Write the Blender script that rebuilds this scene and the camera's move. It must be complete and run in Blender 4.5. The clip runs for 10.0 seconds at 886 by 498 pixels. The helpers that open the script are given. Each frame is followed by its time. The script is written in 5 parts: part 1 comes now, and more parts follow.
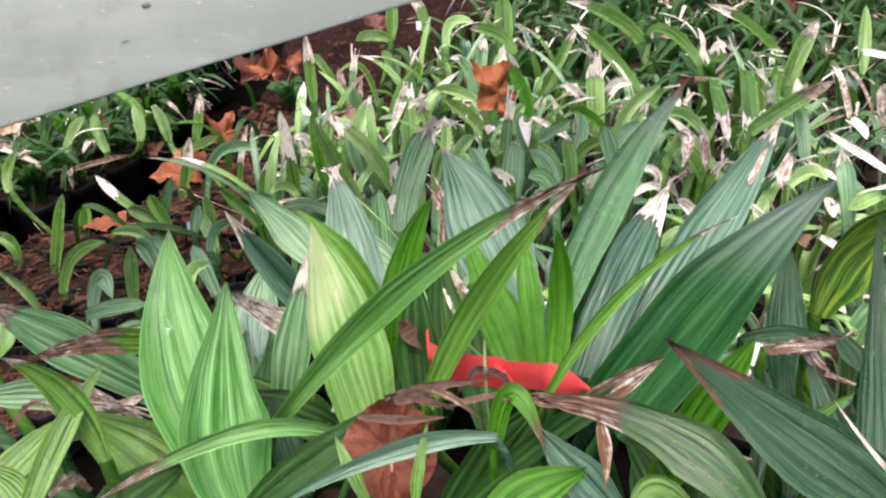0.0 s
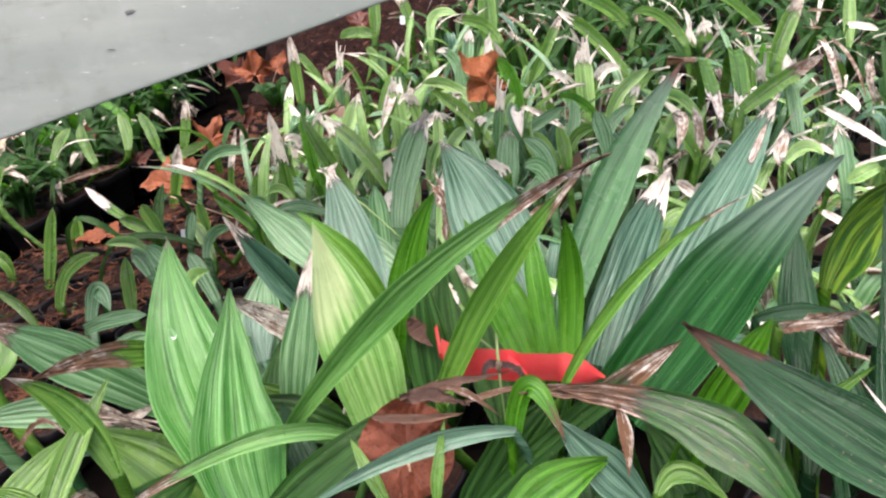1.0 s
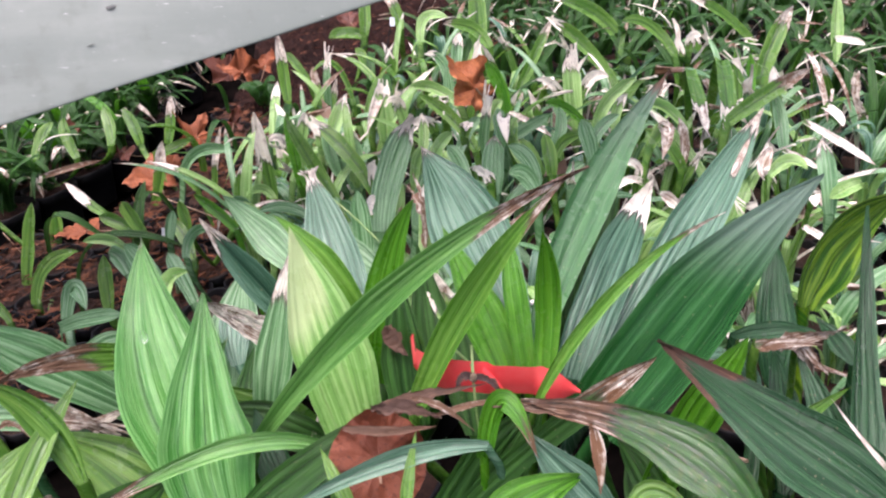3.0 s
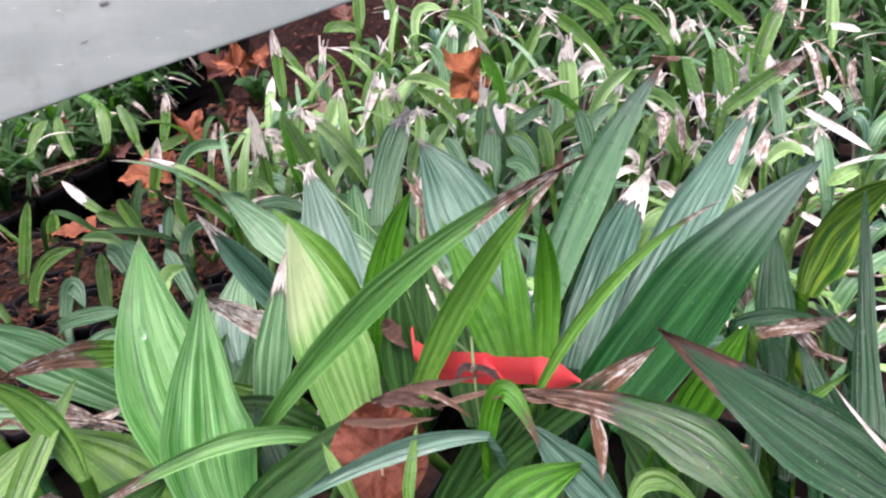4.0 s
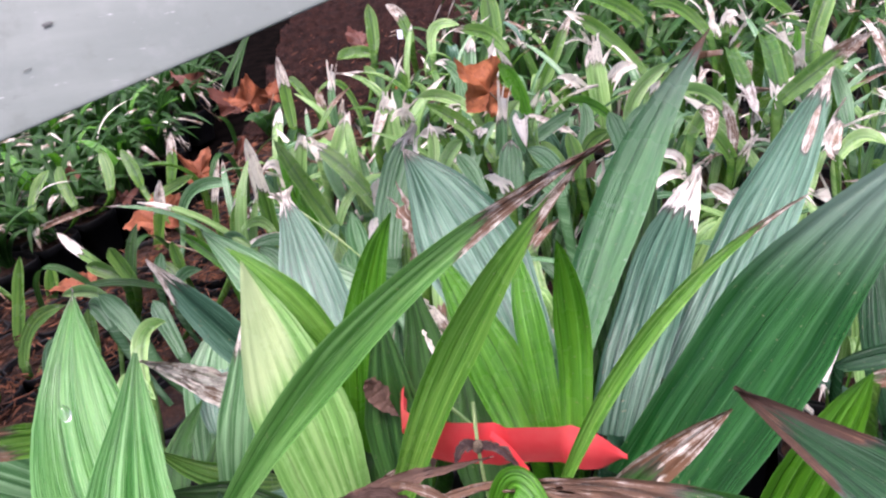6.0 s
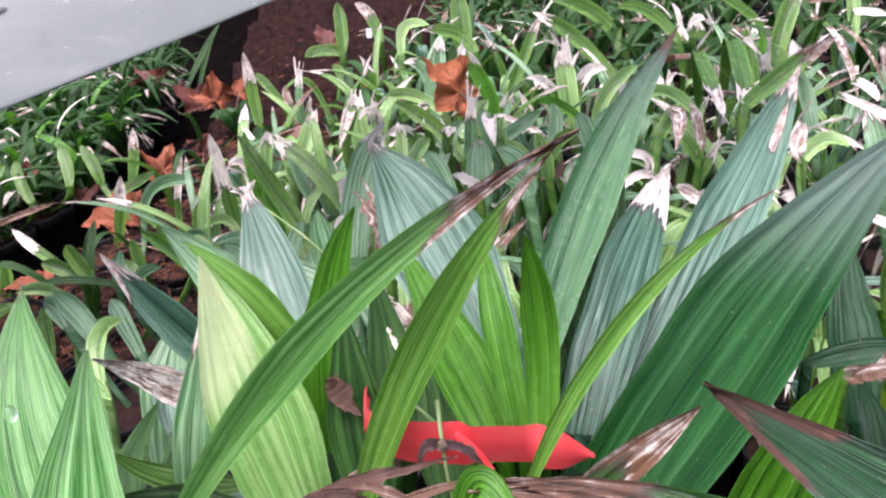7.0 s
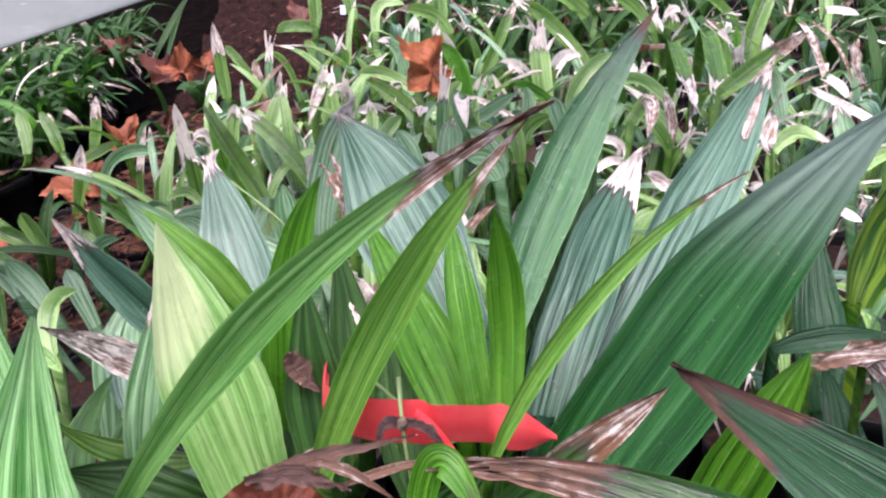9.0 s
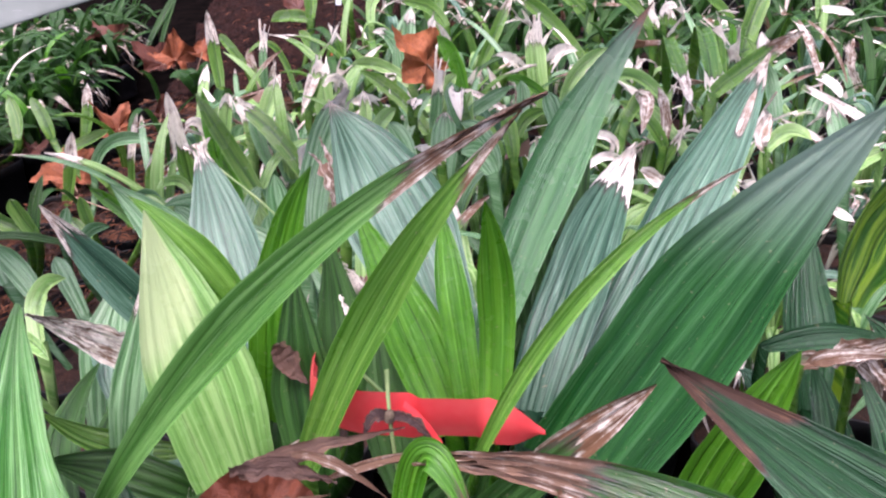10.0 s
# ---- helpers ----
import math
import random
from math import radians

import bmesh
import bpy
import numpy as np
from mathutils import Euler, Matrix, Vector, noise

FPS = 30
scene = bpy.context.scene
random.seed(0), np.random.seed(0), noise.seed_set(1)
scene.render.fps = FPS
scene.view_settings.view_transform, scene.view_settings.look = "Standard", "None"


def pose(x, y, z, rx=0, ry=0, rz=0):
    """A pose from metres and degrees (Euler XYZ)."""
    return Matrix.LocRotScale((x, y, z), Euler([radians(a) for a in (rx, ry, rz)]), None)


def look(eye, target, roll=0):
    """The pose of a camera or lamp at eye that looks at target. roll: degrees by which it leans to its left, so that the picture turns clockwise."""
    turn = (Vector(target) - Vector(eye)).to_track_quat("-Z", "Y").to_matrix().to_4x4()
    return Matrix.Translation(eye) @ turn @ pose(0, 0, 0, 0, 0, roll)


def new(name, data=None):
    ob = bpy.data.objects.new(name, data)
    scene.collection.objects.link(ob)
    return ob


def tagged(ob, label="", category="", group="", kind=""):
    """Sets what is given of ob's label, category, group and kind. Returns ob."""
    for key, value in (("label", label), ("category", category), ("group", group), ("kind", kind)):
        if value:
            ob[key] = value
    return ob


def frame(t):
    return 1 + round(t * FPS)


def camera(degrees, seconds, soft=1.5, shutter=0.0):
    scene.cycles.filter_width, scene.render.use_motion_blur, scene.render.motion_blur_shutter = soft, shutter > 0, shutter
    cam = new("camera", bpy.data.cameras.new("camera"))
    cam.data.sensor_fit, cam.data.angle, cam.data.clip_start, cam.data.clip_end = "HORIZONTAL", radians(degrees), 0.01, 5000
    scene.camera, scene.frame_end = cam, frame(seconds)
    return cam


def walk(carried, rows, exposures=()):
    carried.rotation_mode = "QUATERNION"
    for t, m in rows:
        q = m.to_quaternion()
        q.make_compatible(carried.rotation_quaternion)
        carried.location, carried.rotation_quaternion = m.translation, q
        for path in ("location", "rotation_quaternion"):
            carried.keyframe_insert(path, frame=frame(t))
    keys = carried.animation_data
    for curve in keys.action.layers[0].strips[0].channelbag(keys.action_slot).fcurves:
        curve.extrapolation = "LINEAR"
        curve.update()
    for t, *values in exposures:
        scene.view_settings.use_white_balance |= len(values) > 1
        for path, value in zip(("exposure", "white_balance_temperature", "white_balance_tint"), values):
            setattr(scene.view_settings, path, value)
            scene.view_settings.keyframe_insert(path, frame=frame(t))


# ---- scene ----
cam = camera(60.8, 10.0, soft=2.25)

PATH = [
    (0, (-0.005, 0.0, 0.602), (-0.058, 1.709, -0.434), -4.4),
    (0.5, (-0.018, 0.0, 0.594), (-0.081, 1.713, -0.437), -6.4),
    (1, (-0.015, 0.006, 0.6), (-0.046, 1.707, -0.452), -7.0),
    (1.5, (-0.006, 0.013, 0.6), (-0.026, 1.712, -0.456), -5.8),
    (2, (-0.004, 0.015, 0.599), (-0.004, 1.72, -0.447), -5.4),
    (2.5, (-0.006, 0.014, 0.601), (-0.005, 1.718, -0.445), -5.1),
    (4, (-0.008, 0.014, 0.599), (-0.003, 1.706, -0.468), -5.9),
    (4.5, (0.004, 0.039, 0.606), (-0.01, 1.754, -0.422), -9.6),
    (5, (0.015, 0.101, 0.542), (-0.106, 1.817, -0.478), -11.0),
    (5.1, (0.016, 0.111, 0.531), (-0.068, 1.808, -0.523), -10.3),
    (5.5, (0.021, 0.116, 0.534), (-0.1, 1.852, -0.45), -11.5),
    (7, (0.023, 0.124, 0.523), (-0.001, 1.863, -0.465), -9.6),
    (7.5, (0.023, 0.127, 0.52), (0.049, 1.86, -0.479), -7.9),
    (8, (0.023, 0.129, 0.518), (0.082, 1.863, -0.476), -6.6),
    (8.5, (0.026, 0.132, 0.516), (0.121, 1.855, -0.495), -6.5),
    (9, (0.023, 0.13, 0.513), (0.077, 1.844, -0.516), -6.4),
    (9.5, (0.021, 0.129, 0.512), (0.058, 1.836, -0.529), -6.2),
    (10, (0.024, 0.132, 0.511), (0.095, 1.836, -0.534), -5.2),
]
walk(cam, [(t, look(eye, target, roll)) for t, eye, target, roll in PATH],
     [(0.0, 0.98, 6270, 20), (2.7, 0.98, 6100, 26), (4.4, 1.02, 5900, 29), (10.0, 1.06, 5850, 35)])

# ---- sky, sun, exposure: a bright overcast day ----
world = bpy.data.worlds.new("overcast_sky")
world.use_nodes = True
scene.world = world
wn, wl = world.node_tree.nodes, world.node_tree.links
sky = wn.new("ShaderNodeTexSky")
sky.sky_type, sky.sun_disc = "NISHITA", False
sky.sun_elevation, sky.sun_rotation = radians(80), radians(230)
sky.air_density, sky.dust_density, sky.ozone_density = 0.7, 8.0, 0.5
wn["Background"].inputs["Strength"].default_value = 0.15
wl.new(sky.outputs[0], wn["Background"].inputs["Color"])
sun = new("sun", bpy.data.lights.new("sun", "SUN"))
sun.data.energy, sun.data.angle, sun.data.color = 2.1, radians(75), (1.0, 0.97, 0.92)
sun.matrix_world = look((-0.3, -0.25, 2.7), (0, 0, 0))

# ---- materials ----


def nodes_of(name):
    m = bpy.data.materials.new(name)
    m.use_nodes = True
    return m, m.node_tree.nodes, m.node_tree.links, m.node_tree.nodes["Principled BSDF"]


def math_node(n, l, op, a, b=None, clamp=False):
    k = n.new("ShaderNodeMath")
    k.operation, k.use_clamp = op, clamp
    for i, v in enumerate((a, b)):
        if v is None:
            continue
        if isinstance(v, (int, float)):
            k.inputs[i].default_value = v
        else:
            l.new(v, k.inputs[i])
    return k.outputs[0]


def mix_node(n, l, fac, a, b):
    k = n.new("ShaderNodeMix")
    k.data_type = "RGBA"
    for sock, v in ((k.inputs[0], fac), (k.inputs[6], a), (k.inputs[7], b)):
        if isinstance(v, (int, float)):
            sock.default_value = v
        elif isinstance(v, tuple):
            sock.default_value = (*v, 1)
        else:
            l.new(v, sock)
    return k.outputs[2]


def noise_node(n, l, vector, scale, detail=3.0, rough=0.55):
    k = n.new("ShaderNodeTexNoise")
    k.inputs["Scale"].default_value, k.inputs["Detail"].default_value, k.inputs["Roughness"].default_value = scale, detail, rough
    if vector is not None:
        l.new(vector, k.inputs["Vector"])
    return k.outputs["Fac"]


def ramp_node(n, l, fac, low, high):
    k = n.new("ShaderNodeMapRange")
    k.interpolation_type = "SMOOTHSTEP"
    k.inputs[1].default_value, k.inputs[2].default_value = low, high
    l.new(fac, k.inputs[0])
    return k.outputs[0]


def attribute(n, name):
    k = n.new("ShaderNodeAttribute")
    k.attribute_name = name
    return k.outputs["Fac"]


def leaf_material(name, dark, light, rough=0.34, streak=(0.35, 0.68), glow=0.28, spots=0.0, spec=0.62, blush_sheen=None, lines=0.0, vein_fold_shade=0.55, grain=0.65, crease_light=0.6):
    """A strap leaf: streaks along its ribs, blotches, and a dried end where the attribute "dead" rises over nought."""
    m, n, l, bsdf = nodes_of(name)
    uv = n.new("ShaderNodeUVMap")
    uv.uv_map = "UVMap"
    rnd = n.new("ShaderNodeObjectInfo").outputs["Random"]
    sep = n.new("ShaderNodeSeparateXYZ")
    l.new(uv.outputs[0], sep.inputs[0])
    comb = n.new("ShaderNodeCombineXYZ")
    l.new(sep.outputs[0], comb.inputs[0])
    l.new(math_node(n, l, "MULTIPLY", sep.outputs[1], 0.055), comb.inputs[1])
    l.new(math_node(n, l, "MULTIPLY", rnd, 37.0), comb.inputs[2])
    ribs = noise_node(n, l, comb.outputs[0], 10.0, 5.0, 0.62)
    fine = noise_node(n, l, comb.outputs[0], 34.0, 2.0)
    long_ = n.new("ShaderNodeCombineXYZ")
    l.new(sep.outputs[0], long_.inputs[0])
    l.new(math_node(n, l, "MULTIPLY", sep.outputs[1], 0.009), long_.inputs[1])
    l.new(math_node(n, l, "MULTIPLY", rnd, 53.0), long_.inputs[2])
    thread = noise_node(n, l, long_.outputs[0], 44.0, 2.0, 0.6)
    pos = n.new("ShaderNodeNewGeometry").outputs["Position"]
    blot = noise_node(n, l, pos, 38.0, 3.0)
    speck = noise_node(n, l, pos, 420.0, 2.0)
    live = mix_node(n, l, math_node(n, l, "MULTIPLY", ramp_node(n, l, ribs, *streak), 1.0), dark, light)
    live = mix_node(n, l, math_node(n, l, "MULTIPLY", ramp_node(n, l, fine, 0.45, 0.75), 0.35 * grain), live, light)
    shade = tuple(c * 0.62 for c in dark)
    live = mix_node(n, l, math_node(n, l, "MULTIPLY", ramp_node(n, l, blot, 0.5, 0.8), 0.5), live, shade)
    live = mix_node(n, l, math_node(n, l, "MULTIPLY", ramp_node(n, l, thread, 0.52, 0.64), 0.6 * grain), live, shade)
    live = mix_node(n, l, math_node(n, l, "MULTIPLY", ramp_node(n, l, thread, 0.44, 0.34), 0.40 * grain), live, tuple(1.25 * c + 0.01 for c in light))
    live = mix_node(n, l, math_node(n, l, "MULTIPLY", rnd, 0.3), live, tuple(0.6 * a + 0.5 * b for a, b in zip(dark, light)))
    live = mix_node(n, l, math_node(n, l, "MULTIPLY", ramp_node(n, l, speck, 0.68, 0.74), 0.45), live, (0.30, 0.27, 0.15))
    # shade in the grooves and light on the crests, put into the colour
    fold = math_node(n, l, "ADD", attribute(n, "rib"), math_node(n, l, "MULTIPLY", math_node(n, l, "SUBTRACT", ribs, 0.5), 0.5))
    live = mix_node(n, l, math_node(n, l, "MULTIPLY", ramp_node(n, l, fold, 0.1, 0.9), 0.55 * vein_fold_shade), live, tuple(min(1.0, 1.15 * c + 0.012) for c in light))
    live = mix_node(n, l, math_node(n, l, "MULTIPLY", ramp_node(n, l, fold, -0.45, -0.85), vein_fold_shade), live, tuple(c * 0.5 for c in dark))
    # a thin painted glint along each crest and a dark line in each groove
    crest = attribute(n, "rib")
    live = mix_node(n, l, math_node(n, l, "MULTIPLY", ramp_node(n, l, crest, 0.74, 0.93), 0.75 * crease_light), live, tuple(min(1.0, 1.45 * c + 0.035) for c in light))
    live = mix_node(n, l, math_node(n, l, "MULTIPLY", ramp_node(n, l, crest, -0.72, -0.92), 0.85 * crease_light), live, tuple(c * 0.42 for c in dark))
    if lines:
        # thin pale veins, unevenly spaced
        vein_fold_shade = noise_node(n, l, long_.outputs[0], 19.0, 1.0)
        near_vein = math_node(n, l, "ABSOLUTE", math_node(n, l, "SUBTRACT", vein_fold_shade, 0.5))
        live = mix_node(n, l, math_node(n, l, "MULTIPLY", ramp_node(n, l, near_vein, 0.022, 0.004), lines), live, tuple(min(1.0, 1.5 * c + 0.05) for c in light))
    if blush_sheen:
        # bleached upper part with an uneven, slanting edge; on the broad leaf, painted sky sheen
        edge_ = math_node(n, l, "ADD", math_node(n, l, "SUBTRACT", sep.outputs[1], math_node(n, l, "MULTIPLY", sep.outputs[0], 0.42)), math_node(n, l, "MULTIPLY", math_node(n, l, "SUBTRACT", ribs, 0.5), 0.8))
        flank = ramp_node(n, l, math_node(n, l, "ADD", sep.outputs[0], math_node(n, l, "MULTIPLY", blot, 0.2)), blush_sheen[3] + 0.14, blush_sheen[3])
        live = mix_node(n, l, math_node(n, l, "MULTIPLY", math_node(n, l, "MULTIPLY", ramp_node(n, l, edge_, blush_sheen[0], blush_sheen[1]), flank), 0.85), live, blush_sheen[2])
    if spots:
        live = mix_node(n, l, math_node(n, l, "MULTIPLY", ramp_node(n, l, noise_node(n, l, pos, 150.0), 0.5, 0.7), spots), live, (0.20, 0.13, 0.03))
    # dried end
    tatter = noise_node(n, l, comb.outputs[0], 9.0, 5.0, 0.65)
    level = math_node(n, l, "ADD", attribute(n, "dead"), math_node(n, l, "MULTIPLY", math_node(n, l, "SUBTRACT", tatter, 0.5), 0.95))
    gone = ramp_node(n, l, level, -0.015, 0.015)
    rim = math_node(n, l, "MULTIPLY", ramp_node(n, l, level, -0.16, -0.02), 0.75)
    dry_n = math_node(n, l, "ADD", math_node(n, l, "MULTIPLY", noise_node(n, l, comb.outputs[0], 22.0, 5.0, 0.7), 0.6), math_node(n, l, "MULTIPLY", noise_node(n, l, pos, 110.0, 5.0, 0.65), 0.4))
    bleach = attribute(n, "bleach")
    pick = ramp_node(n, l, math_node(n, l, "ADD", math_node(n, l, "MULTIPLY", bleach, 0.62), math_node(n, l, "MULTIPLY", math_node(n, l, "SUBTRACT", dry_n, 0.5), 2.9)), 0.10, 0.64)
    dry = mix_node(n, l, pick, (0.150, 0.078, 0.038), (0.92, 0.87, 0.74))
    dry = mix_node(n, l, math_node(n, l, "MULTIPLY", ramp_node(n, l, blot, 0.52, 0.72), 0.4), dry, (0.30, 0.165, 0.085))
    dark_dry = mix_node(n, l, ramp_node(n, l, dry_n, 0.50, 0.66), (0.045, 0.021, 0.016), (0.25, 0.135, 0.080))
    dry = mix_node(n, l, math_node(n, l, "MULTIPLY", bleach, -1.0, True), dry, dark_dry)
    live = mix_node(n, l, rim, live, (0.085, 0.055, 0.05))
    colour = mix_node(n, l, gone, live, dry)
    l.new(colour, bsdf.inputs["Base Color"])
    l.new(math_node(n, l, "ADD", math_node(n, l, "MULTIPLY", gone, 0.45), math_node(n, l, "ADD", math_node(n, l, "MULTIPLY", blot, 0.22), rough - 0.11)), bsdf.inputs["Roughness"])
    bsdf.inputs["Specular IOR Level"].default_value = spec
    bump = n.new("ShaderNodeBump")
    bump.inputs["Strength"].default_value, bump.inputs["Distance"].default_value = 0.75, 0.0016
    l.new(math_node(n, l, "ADD", math_node(n, l, "ADD", math_node(n, l, "MULTIPLY", thread, -1.2), math_node(n, l, "MULTIPLY", ribs, 1.1)), math_node(n, l, "MULTIPLY", speck, 0.25)), bump.inputs["Height"])
    l.new(bump.outputs[0], bsdf.inputs["Normal"])
    thin = n.new("ShaderNodeBsdfTranslucent")
    l.new(colour, thin.inputs["Color"])
    both = n.new("ShaderNodeMixShader")
    both.inputs[0].default_value = glow
    l.new(bsdf.outputs[0], both.inputs[1])
    l.new(thin.outputs[0], both.inputs[2])
    l.new(both.outputs[0], n["Material Output"].inputs["Surface"])
    return m


# the pale bands of grey and silver stand in for reflected sky
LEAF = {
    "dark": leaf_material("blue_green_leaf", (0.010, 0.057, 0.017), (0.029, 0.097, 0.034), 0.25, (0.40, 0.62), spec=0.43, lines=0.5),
    "grey": leaf_material("grey_green_leaf", (0.025, 0.088, 0.045), (0.097, 0.200, 0.124), 0.22, (0.44, 0.57), spec=0.48, lines=0.45, vein_fold_shade=0.6),
    # upper half turns paler: sky sheen painted into the colour
    "broad": leaf_material("glossy_broad_leaf", (0.009, 0.078, 0.013), (0.030, 0.140, 0.030), 0.2, (0.40, 0.64), spec=0.58, lines=0.35, blush_sheen=(1.7, 3.6, (0.31, 0.455, 0.345), 9.0), vein_fold_shade=0.35, grain=0.08, crease_light=0.6),
    "deep": leaf_material("deep_green_leaf", (0.014, 0.06, 0.009), (0.042, 0.128, 0.02), 0.32, (0.38, 0.64), spec=0.29, crease_light=0.4),
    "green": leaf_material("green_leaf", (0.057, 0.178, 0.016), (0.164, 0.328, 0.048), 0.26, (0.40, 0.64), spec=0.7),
    "mid": leaf_material("mid_green_leaf", (0.062, 0.205, 0.030), (0.155, 0.350, 0.085), 0.2, (0.42, 0.62), spec=0.61, lines=0.45, grain=0.35, vein_fold_shade=0.35, crease_light=0.8),
    "jade": leaf_material("jade_green_leaf", (0.034, 0.135, 0.039), (0.070, 0.198, 0.064), 0.27, (0.38, 0.66), spec=0.6, lines=0.35, blush_sheen=(2.8, 5.4, (0.070, 0.115, 0.090), 9.0), grain=0.35, vein_fold_shade=0.35, crease_light=0.7),
    "silver": leaf_material("silvery_blue_green_leaf", (0.048, 0.142, 0.074), (0.150, 0.290, 0.182), 0.18, (0.45, 0.57), spec=0.85, lines=0.45, vein_fold_shade=0.7),
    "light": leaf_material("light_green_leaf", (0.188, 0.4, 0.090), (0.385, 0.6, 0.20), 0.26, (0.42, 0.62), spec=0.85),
    "lime": leaf_material("lime_green_leaf", (0.038, 0.175, 0.005), (0.088, 0.275, 0.012), 0.28, (0.40, 0.64), spec=0.42, lines=0.4, glow=0.28, grain=0.4, crease_light=0.8),
    "olive": leaf_material("olive_green_leaf", (0.062, 0.205, 0.014), (0.145, 0.325, 0.042), 0.27, (0.40, 0.64), spec=0.36, lines=0.4, grain=0.45, crease_light=0.8),
    "bright": leaf_material("striped_young_leaf", (0.075, 0.265, 0.050), (0.17, 0.40, 0.112), 0.2, (0.44, 0.58), spec=0.65, lines=0.6, vein_fold_shade=0.4, grain=0.35, crease_light=0.9),
    "pale": leaf_material("pale_yellow_green_leaf", (0.150, 0.370, 0.070), (0.310, 0.530, 0.165), 0.28, (0.45, 0.60), spec=0.43, blush_sheen=(1.15, 1.75, (0.52, 0.65, 0.31), 1.2), vein_fold_shade=0.35, grain=0.3, lines=0.25, crease_light=0.55),
    "yellow": leaf_material("yellow_green_striped_leaf", (0.015, 0.086, 0.004), (0.150, 0.277, 0.011), 0.38, (0.46, 0.58), spec=0.22, glow=0.3, vein_fold_shade=0.8),
    "rib": leaf_material("ribbed_pale_leaf", (0.075, 0.215, 0.066), (0.235, 0.42, 0.205), 0.22, (0.45, 0.58), spec=0.85, lines=0.4, vein_fold_shade=0.55),
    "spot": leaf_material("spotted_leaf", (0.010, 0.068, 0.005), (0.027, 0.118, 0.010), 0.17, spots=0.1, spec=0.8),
}


def grained(name, a, b, scale, rough=0.8, bump=0.3, c=None, metal=0.0, distance=0.002, spec=0.3):
    """Two tones mixed by noise at two sizes, with a fine relief."""
    m, n, l, bsdf = nodes_of(name)
    pos = n.new("ShaderNodeTexCoord").outputs["Object"]
    big = noise_node(n, l, pos, scale, 5.0, 0.6)
    small = noise_node(n, l, pos, scale * 9.0, 4.0, 0.65)
    col = mix_node(n, l, ramp_node(n, l, big, 0.35, 0.65), a, b)
    if c:
        col = mix_node(n, l, ramp_node(n, l, small, 0.52, 0.70), col, c)
    l.new(col, bsdf.inputs["Base Color"])
    bsdf.inputs["Roughness"].default_value, bsdf.inputs["Metallic"].default_value = rough, metal
    bsdf.inputs["Specular IOR Level"].default_value = spec
    bp = n.new("ShaderNodeBump")
    bp.inputs["Strength"].default_value, bp.inputs["Distance"].default_value = bump, distance
    l.new(small, bp.inputs["Height"])
    l.new(bp.outputs[0], bsdf.inputs["Normal"])
    return m


# dark matting, taken down to near-black so its colour holds the gap's shade
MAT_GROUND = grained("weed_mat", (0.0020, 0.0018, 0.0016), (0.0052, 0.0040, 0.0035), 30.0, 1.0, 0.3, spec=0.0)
MAT_POT = grained("black_plastic", (0.006, 0.006, 0.006), (0.014, 0.013, 0.013), 25.0, 0.6, 0.15, spec=0.2)
MAT_SOIL = grained("bark_compost", (0.022, 0.012, 0.008), (0.060, 0.028, 0.017), 55.0, 0.9, 1.0, (0.11, 0.048, 0.026), distance=0.004)
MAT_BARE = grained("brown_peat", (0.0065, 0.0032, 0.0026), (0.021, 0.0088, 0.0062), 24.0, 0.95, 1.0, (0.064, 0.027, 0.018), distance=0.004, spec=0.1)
MAT_NEEDLE = grained("bark_fibre", (0.032, 0.015, 0.009), (0.23, 0.090, 0.042), 22.0, 0.85, 0.3)
MAT_ORANGE = grained("dry_orange_leaf", (0.29, 0.085, 0.026), (0.44, 0.150, 0.05), 28.0, 0.62, 0.5, (0.15, 0.045, 0.02))
MAT_HUSK = grained("dead_brown_leaf", (0.075, 0.022, 0.011), (0.145, 0.045, 0.022), 30.0, 0.5, 0.7, (0.06, 0.018, 0.010), spec=0.15)
# darker copy of the orange leaf, with the shadow put into its colour
MAT_ORANGE_SHADED = grained("shaded_orange_leaf", (0.17, 0.050, 0.018), (0.28, 0.088, 0.032), 28.0, 0.65, 0.5, (0.10, 0.032, 0.016))
MAT_RUST = grained("dry_rust_leaf", (0.070, 0.023, 0.013), (0.135, 0.045, 0.025), 26.0, 0.5, 0.6, (0.075, 0.028, 0.018))
MAT_BEIGE = grained("dry_beige_leaf", (0.48, 0.30, 0.20), (0.62, 0.45, 0.33), 24.0, 0.7, 0.4, (0.36, 0.20, 0.12))
MAT_BOARD, _n, _l, _b = nodes_of("weathered_white_paint")
_m = _n.new("ShaderNodeMapping")
_m.inputs["Rotation"].default_value = (0, radians(10), radians(-11))
_m.inputs["Scale"].default_value = (1.0, 6.0, 6.0)
_l.new(_n.new("ShaderNodeTexCoord").outputs["Object"], _m.inputs["Vector"])
_big, _thin = noise_node(_n, _l, _m.outputs[0], 2.6, 6.0, 0.6), noise_node(_n, _l, _m.outputs[0], 14.0, 6.0, 0.7)
_c = mix_node(_n, _l, ramp_node(_n, _l, _big, 0.35, 0.65), (0.164, 0.197, 0.164), (0.210, 0.244, 0.204))
_blotch = noise_node(_n, _l, _n.new("ShaderNodeTexCoord").outputs["Object"], 17.0, 5.0, 0.62)
_c = mix_node(_n, _l, math_node(_n, _l, "MULTIPLY", ramp_node(_n, _l, _blotch, 0.50, 0.70), 0.55), _c, (0.250, 0.277, 0.243))
_c = mix_node(_n, _l, math_node(_n, _l, "MULTIPLY", ramp_node(_n, _l, _blotch, 0.47, 0.33), 0.45), _c, (0.134, 0.155, 0.124))
